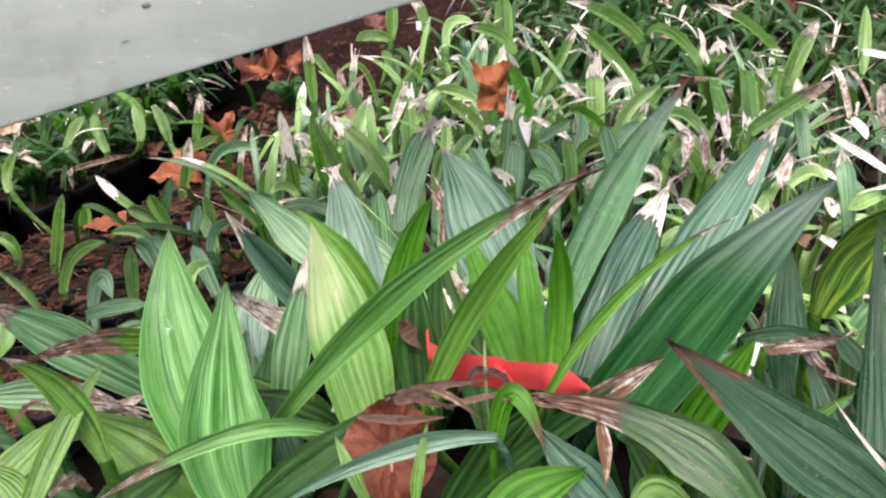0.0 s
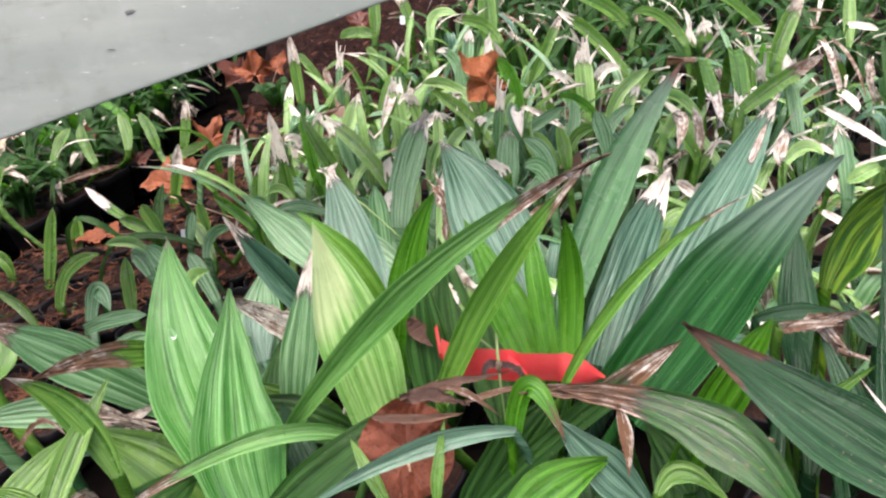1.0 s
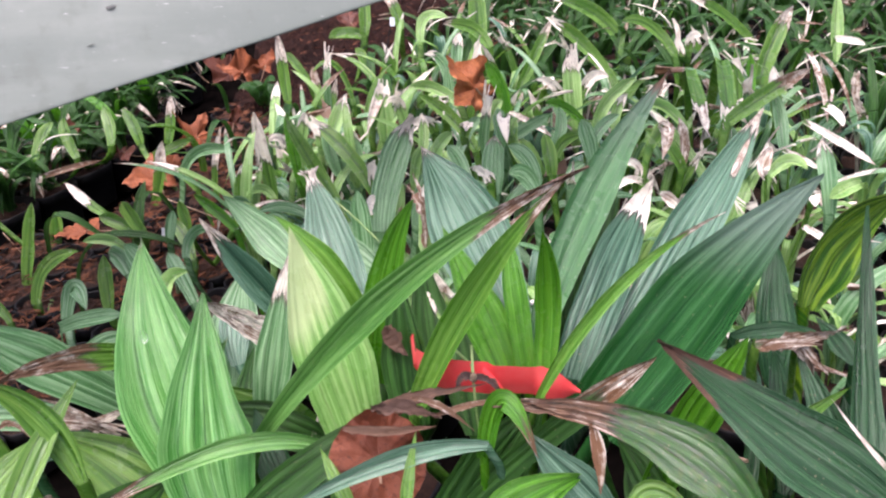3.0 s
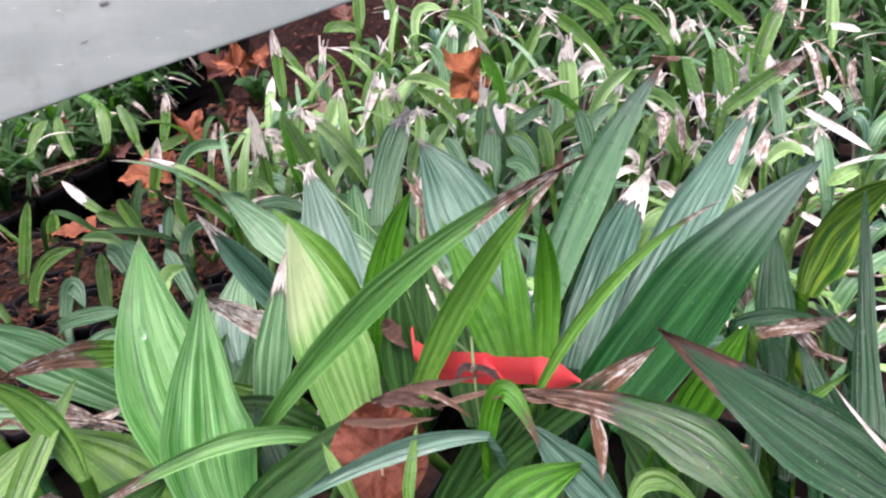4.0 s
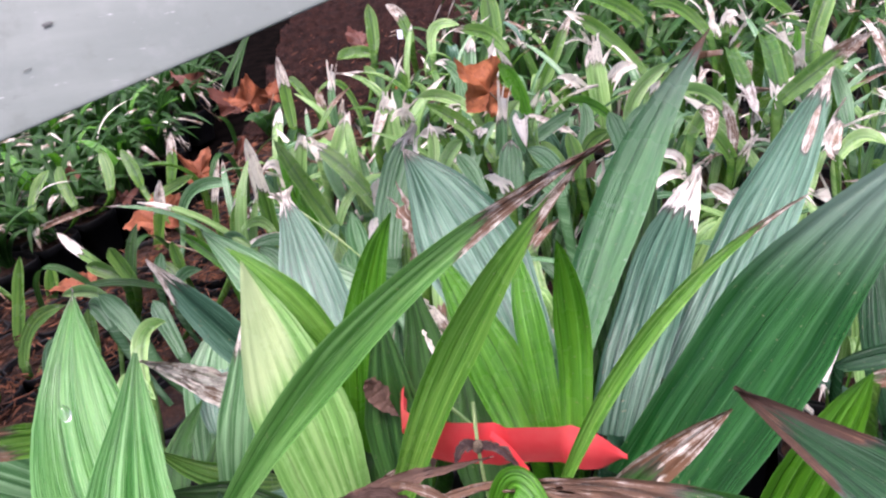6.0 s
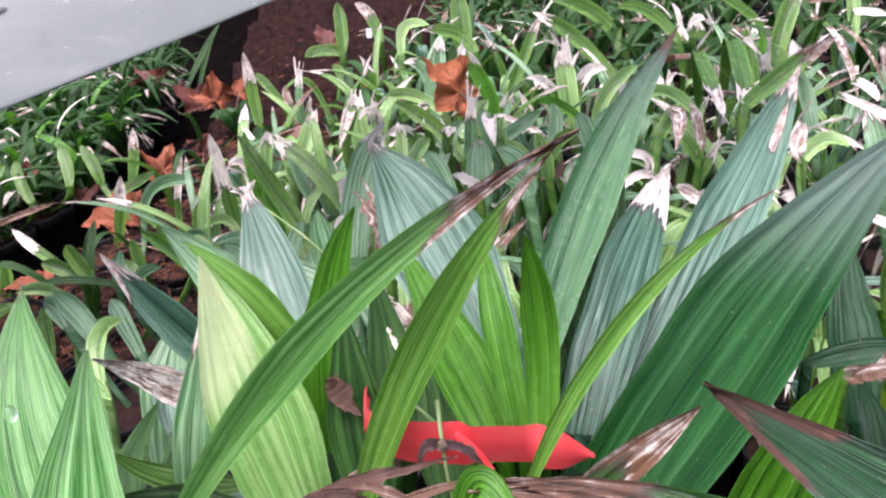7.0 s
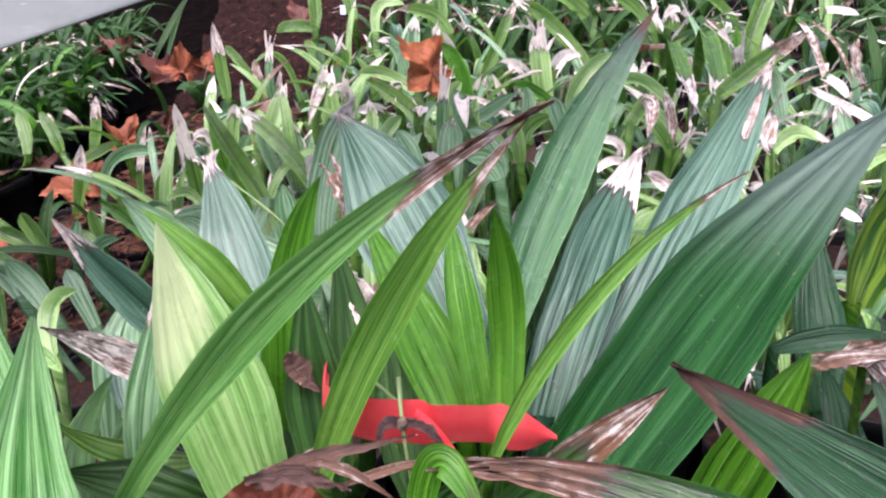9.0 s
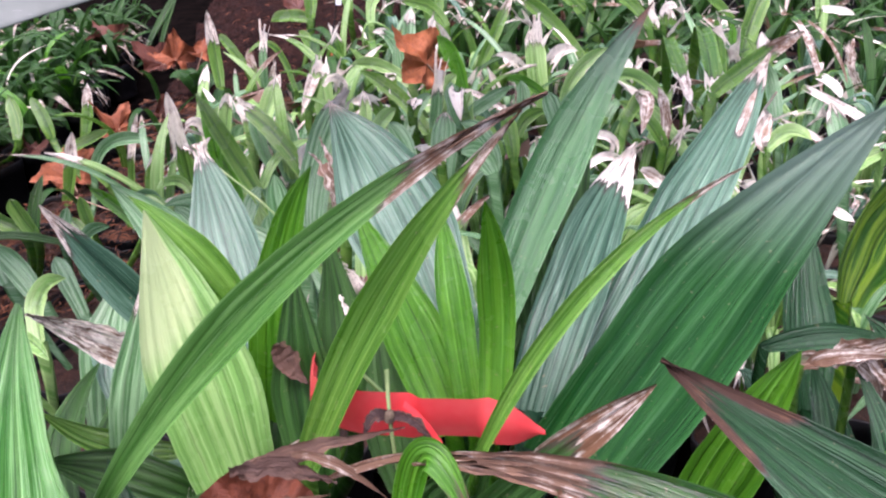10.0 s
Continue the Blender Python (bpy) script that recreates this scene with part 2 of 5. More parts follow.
_c = mix_node(_n, _l, math_node(_n, _l, "MULTIPLY", ramp_node(_n, _l, _thin, 0.58, 0.70), 0.45), _c, (0.115, 0.125, 0.109))
_c = mix_node(_n, _l, math_node(_n, _l, "MULTIPLY", ramp_node(_n, _l, noise_node(_n, _l, _m.outputs[0], 55.0, 3.0), 0.68, 0.75), 0.7), _c, (0.395, 0.422, 0.376))
_l.new(_c, _b.inputs["Base Color"])
_b.inputs["Roughness"].default_value = 0.5
MAT_STAIN = grained("dark_lichen_stain", (0.085, 0.09, 0.08), (0.17, 0.18, 0.16), 60.0, 0.8, 0.3)
MAT_FAINT = grained("faint_grey_stain", (0.165, 0.185, 0.160), (0.190, 0.212, 0.186), 60.0, 0.7, 0.2)
MAT_TAG = grained("white_plastic", (0.50, 0.54, 0.58), (0.62, 0.66, 0.70), 40.0, 0.45, 0.05)
MAT_BUD = grained("dry_bud_husk", (0.10, 0.07, 0.04), (0.34, 0.27, 0.18), 160.0, 0.85, 0.7, (0.05, 0.035, 0.02))
MAT_SHOOT = grained("green_stalk", (0.12, 0.22, 0.06), (0.25, 0.33, 0.13), 60.0, 0.5, 0.2)
MAT_STALK = grained("dry_stalk", (0.24, 0.15, 0.09), (0.42, 0.30, 0.20), 60.0, 0.75, 0.3)

MAT_TAPE, _n, _l, _b = nodes_of("red_plastic_tape")
_c = mix_node(_n, _l, ramp_node(_n, _l, noise_node(_n, _l, _n.new("ShaderNodeTexCoord").outputs["Object"], 45.0), 0.3, 0.7), (0.88, 0.062, 0.066), (0.93, 0.13, 0.125))
_l.new(_c, _b.inputs["Base Color"])
_b.inputs["Roughness"].default_value = 0.38
_t, _s = _n.new("ShaderNodeBsdfTranslucent"), _n.new("ShaderNodeMixShader")
_l.new(_c, _t.inputs["Color"])
_s.inputs[0].default_value = 0.35
_l.new(_b.outputs[0], _s.inputs[1])
_l.new(_t.outputs[0], _s.inputs[2])
_l.new(_s.outputs[0], _n["Material Output"].inputs["Surface"])

# ---- builders ----


def mesh_of(name, verts, faces, material, smooth=True):
    me = bpy.data.meshes.new(name)
    me.from_pydata([tuple(v) for v in verts], [], faces)
    me.materials.append(material)
    if smooth:
        me.polygons.foreach_set("use_smooth", [True] * len(me.polygons))
    me.update()
    return me


def part(name, me, parent, label=""):
    ob = new(name, me)
    ob.parent = parent
    return tagged(ob, label)


def thing(name, place, label, category, group="", turn=0.0):
    ob = new(name)
    ob.empty_display_size = 0.03
    ob.matrix_world = pose(*place, 0, 0, turn)
    return tagged(ob, label, category, group)


def grid_faces(rows, cols, start=0):
    return [(start + i * cols + j, start + i * cols + j + 1, start + (i + 1) * cols + j + 1, start + (i + 1) * cols + j) for i in range(rows - 1) for j in range(cols - 1)]


def ragged(rs, along):
    """Uneven depth of the tears along one edge."""
    k = max(4, along // 3)
    return np.interp(np.linspace(0, 1, along), np.sort(np.append(rs.uniform(0, 1, k - 2), (0, 1))), rs.uniform(-0.1, 0.6, k))


def blade(base, mid, tip, width, root=None, peak=0.42, foot=0.4, sharp=1.55, pleats=0, cup=0.12, dead=1.2, bleach=0.5, tear=0.0, along=26, face=(0.0, -0.75, 0.65), seed=0, scars=(), slant=0.0, deepen=1.0, strap=False):
    """Arrays of a pleated strap leaf on a bent midline from base over mid to tip, with a stalk down to root.
    scars: dry patches (place along, place across, half length, half width); slant: the dry end reaches further down one edge."""
    rs = np.random.RandomState(seed)
    b, m, t = (np.array(p, float) for p in (base, mid, tip))
    c = 2 * m - (b + t) / 2
    pleats = round(pleats * 1.35)
    ribs = max(pleats, 1)
    cols = 6 * ribs + 1
    s = np.linspace(0, 1, along)
    line = ((1 - s) ** 2)[:, None] * b + (2 * s * (1 - s))[:, None] * c + (s ** 2)[:, None] * t
    tang = np.gradient(line, axis=0)
    step = np.linalg.norm(tang, axis=1, keepdims=True)
    length = float(np.sum(np.linalg.norm(np.diff(line, axis=0), axis=1)))
    tang = tang / np.maximum(step, 1e-9)
    fc = np.array(face, float)
    side = np.cross(tang, fc)
    norm = np.linalg.norm(side, axis=1, keepdims=True)
    side = side / np.maximum(norm, 1e-6)
    for i in range(1, along):
        if side[i] @ side[i - 1] < 0:
            side[i] = -side[i]
    up = np.cross(side, tang)
    if np.mean(up @ fc) < 0:
        up = -up
    ang = np.radians(rs.uniform(-14, 14)) * (s - 0.3)
    side, up = np.cos(ang)[:, None] * side + np.sin(ang)[:, None] * up, np.cos(ang)[:, None] * up - np.sin(ang)[:, None] * side
    q_ = np.clip((s - peak) / (1 - peak), 0, 1)
    prof = np.where(s < peak, foot + (1 - foot) * np.sin(np.pi / 2 * np.clip(s / peak, 0, 1)), 1 - q_ ** sharp) + 0.012
    u = np.linspace(-1, 1, cols)
    half = width / 2
    frayed = tear >= 0.5 and 0.0 < dead < 0.95
    if frayed:
        # a torn end stays broad
        torn_at = max(dead, 0.7)
        prof = np.maximum(prof, np.clip((s - torn_at) / 0.1, 0, 1) * rs.uniform(0.3, 0.55))
    edge_l = 1 + 0.035 * np.sin(s * rs.uniform(9, 17) + rs.uniform(0, 6)) + 0.006 * rs.randn(along)
    edge_r = 1 + 0.035 * np.sin(s * rs.uniform(9, 17) + rs.uniform(0, 6)) + 0.006 * rs.randn(along)
    torn = np.clip((s - dead) / 0.12, 0, 1) * tear
    edge_l = edge_l * (1 - torn * ragged(rs, along))
    edge_r = edge_r * (1 - torn * ragged(rs, along))
    wave = np.where(u[None, :] < 0, edge_l[:, None], edge_r[:, None])
    over = half * prof[:, None] * u[None, :] * wave
    warp = np.interp(u, np.linspace(-1, 1, 7), np.linspace(-1, 1, 7) + np.concatenate(([0], rs.uniform(-0.09, 0.09, 5), [0])))
    fold = (warp + 1) * ribs + 0.0
    deep = rs.uniform(0.35, 1.5, 2 * ribs + 2)[np.clip(((fold + 1) // 2).astype(int), 0, 2 * ribs + 1)]
    crease = (np.abs(fold % 2 - 1) * 2 - 1) if pleats else np.zeros(cols)
    zig = crease * deep * deepen
    ph = rs.uniform(0, 6, 3)
    lift = cup * width * prof[:, None] * (np.abs(u) ** 1.5)[None, :]
    if pleats:
        lift = lift + zig[None, :] * 0.105 * width / ribs * prof[:, None] * (1 + 0.35 * np.sin(s * 5 + ph[0]))[:, None]
    lift = lift + 0.035 * width * np.sin(s * 7 + ph[0])[:, None] * u[None, :] + 0.02 * width * np.sin(s * 13 + ph[1])[:, None] * np.sin(u * 3 + ph[2])[None, :]
    crump = np.clip((s - dead) / 0.1, 0, 1) * (0.5 + tear)
    lift = lift + crump[:, None] * width * 0.035 * rs.randn(along, cols)
    over = over + crump[:, None] * width * 0.02 * rs.randn(along, cols)
    # droop or curl of the dried end
    sag = np.clip((s - dead), 0, 1)[:, None] * rs.uniform(-0.12, 0.10) * length * 0.5 * up
    verts = (line + sag)[:, None, :] + side[:, None, :] * over[:, :, None] + up[:, None, :] * lift[:, :, None]
    verts = verts.reshape(-1, 3)
    faces = grid_faces(along, cols)
    if frayed and cols > 5:
        # split into strips of unequal length that spread apart
        gaps = rs.choice(np.arange(1, cols - 2), min(3, max(1, cols // 5)), replace=False)
        stop = np.interp(np.arange(cols - 1), np.arange(0, cols + 1, 2), 1 - (1 - torn_at) * 0.6 * tear * rs.uniform(0, 1, len(np.arange(0, cols + 1, 2))) ** 1.5)
        start = torn_at + (1 - torn_at) * rs.uniform(0.05, 0.5, cols)
        strip = np.cumsum(np.isin(np.arange(cols) - 1, gaps))
        bend, sway = rs.uniform(-0.4, 0.5, strip.max() + 1)[strip], rs.uniform(-0.2, 0.2, strip.max() + 1)[strip]
        far_ = np.clip(s - torn_at, 0, 1)[:, None] * length
        shift = up[:, None, :] * (far_ * bend[None, :])[:, :, None] + side[:, None, :] * (far_ * sway[None, :])[:, :, None]
        verts = verts + shift.reshape(-1, 3)
        faces = [f for n_, f in enumerate(faces) if s[n_ // (cols - 1)] < stop[n_ % (cols - 1)] and not (n_ % (cols - 1) in gaps and s[n_ // (cols - 1)] > start[n_ % (cols - 1)])]
    uu = np.repeat(((u + 1) / 2 * width / 0.035)[None, :], along, 0).reshape(-1)
    vv = np.repeat((s * length / 0.05)[:, None], cols, 1).reshape(-1)
    dd = (((s - dead) * length / 0.06)[:, None] + slant * u[None, :] * np.clip((s - dead + 0.3) / 0.3, 0, 1)[:, None]).reshape(-1)
    for s0, u0, ls, lu in scars:
        spot = 0.42 * (1 - ((s[:, None] - s0) / ls) ** 2 - ((u[None, :] - u0) / lu) ** 2)
        dd = np.maximum(dd, spot.reshape(-1))
    rib = np.repeat(crease[None, :], along, 0).reshape(-1)
    if dead < 0.97:
        rim = np.repeat((np.abs(u) ** 4)[None, :], along, 0) * np.clip((s - dead + 0.22) / 0.22, 0, 1)[:, None] * 0.25
        dd = dd + rim.reshape(-1)
    if root is not None:
        # stalk: a slim tapered tube from the root to the leaf's base
        r0, n0 = np.array(root, float), len(verts)
        ring, seg = 6, 6
        pull = b - (c - b) * 0.35 - np.array((0, 0, 0.02))
        tv = []
        for i in range(seg):
            q = i / (seg - 1)
            p = (1 - q) ** 2 * r0 + 2 * q * (1 - q) * pull + q * q * (b + 0.03 * (c - b))
            d = 2 * (1 - q) * (pull - r0) + 2 * q * (b - pull)
            d = d / max(np.linalg.norm(d), 1e-6)
            e1 = side[0] - d * (side[0] @ d) if strap else np.cross(d, (1.0, 0.13, 0.0))
            e1 = e1 / max(np.linalg.norm(e1), 1e-6)
            e2 = np.cross(d, e1)
            if strap:
                # the leaf narrows towards the soil but stays flat
                e1, e2 = e1 * half * foot * (0.5 + 0.52 * q), e2 * 0.0009
            rad = 1.0 if strap else min(0.21 * width, 0.0050) * (1.1 - 0.25 * q) + 0.0006
            for a in range(ring):
                th = 2 * math.pi * a / ring
                tv.append(p + rad * (math.cos(th) * e1 + math.sin(th) * e2))
        verts = np.vstack([verts, np.array(tv)])
        for i in range(seg - 1):
            for a in range(ring):
                faces.append((n0 + i * ring + a, n0 + i * ring + (a + 1) % ring, n0 + (i + 1) * ring + (a + 1) % ring, n0 + (i + 1) * ring + a))
        pad = len(tv)
        uu, vv = np.append(uu, np.linspace(0, 1, pad)), np.append(vv, np.linspace(0, 2, pad))
        dd, rib = np.append(dd, np.full(pad, -2.0)), np.append(rib, np.zeros(pad))
    return verts, faces, uu, vv, dd, np.full(len(verts), float(bleach)), rib


def leaf_mesh(name, arrays, material):
    verts, faces, uu, vv, dd, bb, rib = arrays
    me = mesh_of(name, verts, faces, material)
    layer = me.uv_layers.new(name="UVMap")
    idx = np.empty(len(me.loops), np.int32)
    me.loops.foreach_get("vertex_index", idx)
    layer.data.foreach_set("uv", np.stack([uu[idx], vv[idx]], 1).astype(np.float32).reshape(-1))
    for key, val in (("dead", dd), ("bleach", bb), ("rib", rib)):
        me.attributes.new(key, "FLOAT", "POINT").data.foreach_set("value", np.asarray(val, np.float32))
    return me


COUNT = [0]
KIND_LABEL = {"dark": "blue-green pleated leaf", "deep": "deep green leaf", "green": "green strap leaf", "mid": "mid green strap leaf", "jade": "smooth jade green leaf", "silver": "silvery blue-green pleated leaf", "light": "light green leaf", "lime": "lime green young leaf", "bright": "bright striped young leaf",
              "pale": "pale yellow-green leaf", "yellow": "yellow-green striped leaf", "rib": "pale ribbed leaf", "spot": "green leaf with brown spots", "grey": "grey-green pleated leaf", "broad": "broad glossy green pleated leaf", "olive": "olive green strap leaf"}


def leaf(plant, kind, base, mid, tip, width, **opts):
    """One leaf of a large plant, its points in world metres."""
    COUNT[0] += 1
    o = plant.matrix_world.translation
    rel = [tuple(a - b for a, b in zip(p, o)) for p in (base, mid, tip)]
    label = KIND_LABEL[kind] + (" with a dried end" if opts.get("dead", 1.2) < 0.95 else "")
    return part("leaf", leaf_mesh("leaf", blade(*rel, width, root=None if opts.get("dead", 1) < 0 else (0.006 * math.sin(COUNT[0] * 2.4), 0.006 * math.cos(COUNT[0] * 2.4), 0.004), seed=COUNT[0], along=30, **opts), LEAF[kind]), plant, label)


def lathe(profile, ring, material, name, corner=0.0):
    verts, faces = [], []
    for r, z in profile:
        for a in range(ring):
            th = 2 * math.pi * a / ring
            q = r / (abs(math.cos(th)) ** 5 + abs(math.sin(th)) ** 5) ** 0.2 if corner else r
            verts.append((q * math.cos(th + corner), q * math.sin(th + corner), z))
    for i in range(len(profile) - 1):
        for a in range(ring):
            faces.append((i * ring + a, i * ring + (a + 1) % ring, (i + 1) * ring + (a + 1) % ring, (i + 1) * ring + a))
    return mesh_of(name, verts, faces, material)


def pot_meshes(radius, height):
    """A tapered plastic pot with a rolled rim, and the crumbly fill in it; the rim is at z = 0.006."""
    pot = lathe([(0.0, -height), (radius * 0.78, -height), (radius * 0.80, -height + 0.003), (radius * 0.95, -0.012), (radius, -0.010), (radius * 1.01, 0.004), (radius * 0.985, 0.006), (radius * 0.95, 0.004), (radius * 0.93, -0.016)], 28, MAT_POT, "pot", radians(58.7))
    rs = np.random.RandomState(int(radius * 1e4))
    verts, faces, ring = [(0, 0, 0.0)], [], 28
    for i, q in enumerate((0.25, 0.5, 0.75, 0.95)):
        for a in range(ring):
            th = 2 * math.pi * a / ring
            w = radius * q / (abs(math.cos(th)) ** 5 + abs(math.sin(th)) ** 5) ** 0.2
            verts.append((w * math.cos(th + radians(58.7)), w * math.sin(th + radians(58.7)), -0.003 - 0.004 * q + rs.uniform(-0.004, 0.004)))
    faces += [(0, 1 + a, 1 + (a + 1) % ring) for a in range(ring)]
    for i in range(3):
        faces += [(1 + i * ring + a, 1 + (i + 1) * ring + a, 1 + (i + 1) * ring + (a + 1) % ring, 1 + i * ring + (a + 1) % ring) for a in range(ring)]
    return pot, mesh_of("soil", verts, faces, MAT_SOIL)


# ---- ground ----
FLOOR = -0.085
gv = []
edge = [-60, -20, -8, -4] + [round(-3 + 0.15 * i, 3) for i in range(48)] + [5, 9, 20, 60]
for gy in edge:
    for gx in edge:
        bumpy = 0.006 * noise.noise((gx * 3.1, gy * 3.1, 0.3)) if abs(gx) < 4 and abs(gy) < 5 else 0.0
        gv.append((gx, gy, FLOOR + bumpy - 0.004))
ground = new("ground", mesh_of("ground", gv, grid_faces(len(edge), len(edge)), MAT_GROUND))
tagged(ground, "dark damp weed matting with painted shade under the nursery pots", "ground", kind="structure")

# ---- the beds: a skewed lattice of small pots on either side of a dark gap ----
PITCH = 0.084
AXIS_U, AXIS_V = np.array((0.52, 0.854)), np.array((0.854, -0.52))
ORIGIN = np.array((-0.826, 1.184))
POT_ME, SOIL_ME = pot_meshes(0.041, 0.075)


def cell_of(x, y):
    d = np.array((x, y)) - ORIGIN
    return round(float(d @ AXIS_U) / PITCH), round(float(d @ AXIS_V) / PITCH)


def cell_place(c):
    p = ORIGIN + c[0] * PITCH * AXIS_U + c[1] * PITCH * AXIS_V
    return float(p[0]), float(p[1])


def gap_x(y):
    return float(np.interp(y, (0.6, 1.0, 1.10, 1.17, 1.22, 1.34, 1.55, 1.8, 2.1, 3.3), (-2.2, -1.17, -0.905, -0.730, -0.647, -0.573, -0.552, -0.545, -0.57, -0.62)))


def in_gap(x, y):
    """Whether a pot standing here would block the dark gap between the beds."""
    lean = (gap_x(y + 0.03) - gap_x(y - 0.03)) / 0.06
    return -0.080 < (x - gap_x(y)) / math.hypot(1, lean) < 0.082


def dense_x(y):
    return float(np.interp(y, (0.6, 0.9, 1.05, 1.2, 1.32, 1.42, 1.5, 1.62, 2.28, 3.3), (-0.28, -0.30, -0.34, -0.33, -0.30, -0.25, -0.19, -0.09, 0.09, 0.34)))


CELLS = {}
DRY = set()


def potted(c, label="small palm seedling with strap leaves in a black pot"):
    """The seedling of one lattice cell: a black pot with its fill; leaves are added to it."""
    if c not in CELLS:
        x, y = cell_place(c)
        rs = random.Random(c[0] * 1009 + c[1])
        ob = thing("potted_seedling", (x + rs.uniform(-0.004, 0.004), y + rs.uniform(-0.004, 0.004), rs.uniform(-0.004, 0.004)), label, "seedling", "potted seedlings in the bed")
        part("soil", SOIL_ME, part("pot", POT_ME, ob), "rust-brown bark compost")
        CELLS[c] = ob
    return CELLS[c]


def sprout(kind, base, mid, tip, width, **opts):
    """A leaf of a seedling, rooted in the nearest pot of the bed."""
    COUNT[0] += 1
    drop_to = (base[0] + (base[0] - mid[0]) * 0.2, base[1] + (base[1] - mid[1]) * 0.2)
    cu, cv = cell_of(*drop_to)
    near = [(math.dist(cell_place((cu + i, cv + j)), drop_to), cu + i, cv + j) for i in (-2, -1, 0, 1, 2) for j in (-2, -1, 0, 1, 2) if not in_gap(*cell_place((cu + i, cv + j)))]
    ob = potted(min(near)[1:])
    o = ob.matrix_world.translation
    rel = [tuple(a - b for a, b in zip(p, o)) for p in (base, mid, tip)]
    for key, val in (("pleats", 1), ("foot", 0.68), ("sharp", 3.6), ("peak", 0.5)):
        opts.setdefault(key, val)
    label = KIND_LABEL[kind] + (" with a bleached end" if opts.get("dead", 1.2) < 0.95 else "")
    lf = part("leaf", leaf_mesh("leaf", blade(*rel, width, root=(0, 0, 0.0), seed=COUNT[0], along=18, strap=True, **opts), LEAF[kind]), ob, label)
    if opts.get("dead", 1.2) < 0.95:
        DRY.add(lf.data.name)


sprout("green", (-0.249, 1.010, 0.081), (-0.258, 1.048, 0.144), (-0.267, 1.080, 0.207), 0.0218, dead=.5, bleach=1, tear=.3)
sprout("green", (-0.297, 1.007, 0.098), (-0.290, 1.024, 0.124), (-0.275, 1.035, 0.152), 0.0216, dead=.7, bleach=1, tear=1)
sprout("light", (-0.189, 1.133, 0.088), (-0.168, 1.171, 0.130), (-0.142, 1.212, 0.176), 0.0239, dead=.9, bleach=.6)
sprout("rib", (-0.130, 1.067, 0.072), (-0.134, 1.093, 0.115), (-0.138, 1.128, 0.154), 0.0333, dead=.84, bleach=1, tear=1)
sprout("rib", (-0.080, 0.824, 0.132), (-0.065, 0.874, 0.185), (-0.033, 0.933, 0.233), 0.0368, dead=.87, bleach=.95, pleats=5, tear=1)
sprout("rib", (-0.094, 0.726, 0.145), (-0.094, 0.745, 0.186), (-0.096, 0.762, 0.224), 0.0218, pleats=4)
sprout("green", (-0.121, 0.839, 0.139), (-0.158, 0.893, 0.191), (-0.197, 0.948, 0.246), 0.0187)
sprout("lime", (-0.193, 0.953, 0.139), (-0.202, 0.991, 0.183), (-0.209, 1.027, 0.222), 0.0150)
sprout("green", (-0.098, 0.984, 0.107), (-0.138, 1.035, 0.155), (-0.184, 1.076, 0.186), 0.0228, dead=.88, bleach=1)
sprout("rib", (0.065, 0.880, 0.140), (0.067, 0.900, 0.172), (0.074, 0.929, 0.201), 0.0277, pleats=4, dead=.95)
sprout("rib", (0.123, 0.895, 0.142), (0.114, 0.912, 0.171), (0.089, 0.922, 0.189), 0.0204, pleats=4)
sprout("light", (0.233, 1.201, 0.082), (0.235, 1.236, 0.140), (0.235, 1.282, 0.196), 0.0312, dead=.76, bleach=1, tear=.6)
sprout("green", (0.228, 1.228, 0.107), (0.203, 1.244, 0.146), (0.170, 1.232, 0.156), 0.0182, dead=.35, bleach=1, tear=.5)
sprout("green", (0.237, 1.221, 0.094), (0.267, 1.253, 0.144), (0.301, 1.246, 0.152), 0.0196, dead=.4, bleach=.9)
sprout("rib", (0.200, 0.908, 0.159), (0.196, 0.923, 0.185), (0.189, 0.938, 0.210), 0.0216, pleats=4)
sprout("rib", (0.052, 1.457, 0.108), (0.054, 1.477, 0.141), (0.064, 1.500, 0.178), 0.0229, dead=.8, bleach=1)
sprout("rib", (0.028, 1.277, 0.102), (0.029, 1.298, 0.137), (0.029, 1.319, 0.171), 0.0189, pleats=3)
sprout("lime", (0.117, 1.168, 0.129), (0.108, 1.194, 0.173), (0.088, 1.214, 0.206), 0.0221)
sprout("green", (0.107, 1.671, 0.071), (0.115, 1.710, 0.136), (0.117, 1.750, 0.202), 0.0411)
sprout("light", (-0.082, 1.150, 0.110), (-0.082, 1.177, 0.154), (-0.083, 1.212, 0.194), 0.0284, dead=.8, bleach=1, tear=.6)
sprout("light", (-0.049, 1.171, 0.124), (-0.060, 1.184, 0.162), (-0.073, 1.162, 0.168), 0.0207, dead=.4, bleach=1, tear=.5)
sprout("green", (0.451, 1.149, 0.198), (0.424, 1.046, 0.182), (0.399, 0.962, 0.162), 0.0252, dead=.70, bleach=1.0, tear=1, foot=.85, sharp=5)
sprout("green", (0.387, 1.104, 0.203), (0.371, 1.009, 0.183), (0.358, 0.932, 0.153), 0.0204, dead=.5, bleach=.75, tear=1, foot=.8, sharp=4)
sprout("green", (0.401, 0.978, 0.168), (0.454, 1.003, 0.188), (0.536, 1.034, 0.215), 0.0229, dead=.76, bleach=.35)
sprout("rib", (0.476, 0.951, 0.119), (0.480, 0.984, 0.156), (0.485, 1.026, 0.185), 0.0189)
sprout("green", (0.494, 1.024, 0.142), (0.494, 1.043, 0.174), (0.500, 1.075, 0.207), 0.0182, dead=.72, bleach=1)
sprout("green", (0.458, 0.884, 0.203), (0.486, 0.845, 0.190), (0.518, 0.809, 0.172), 0.0110, dead=.1, bleach=.9)
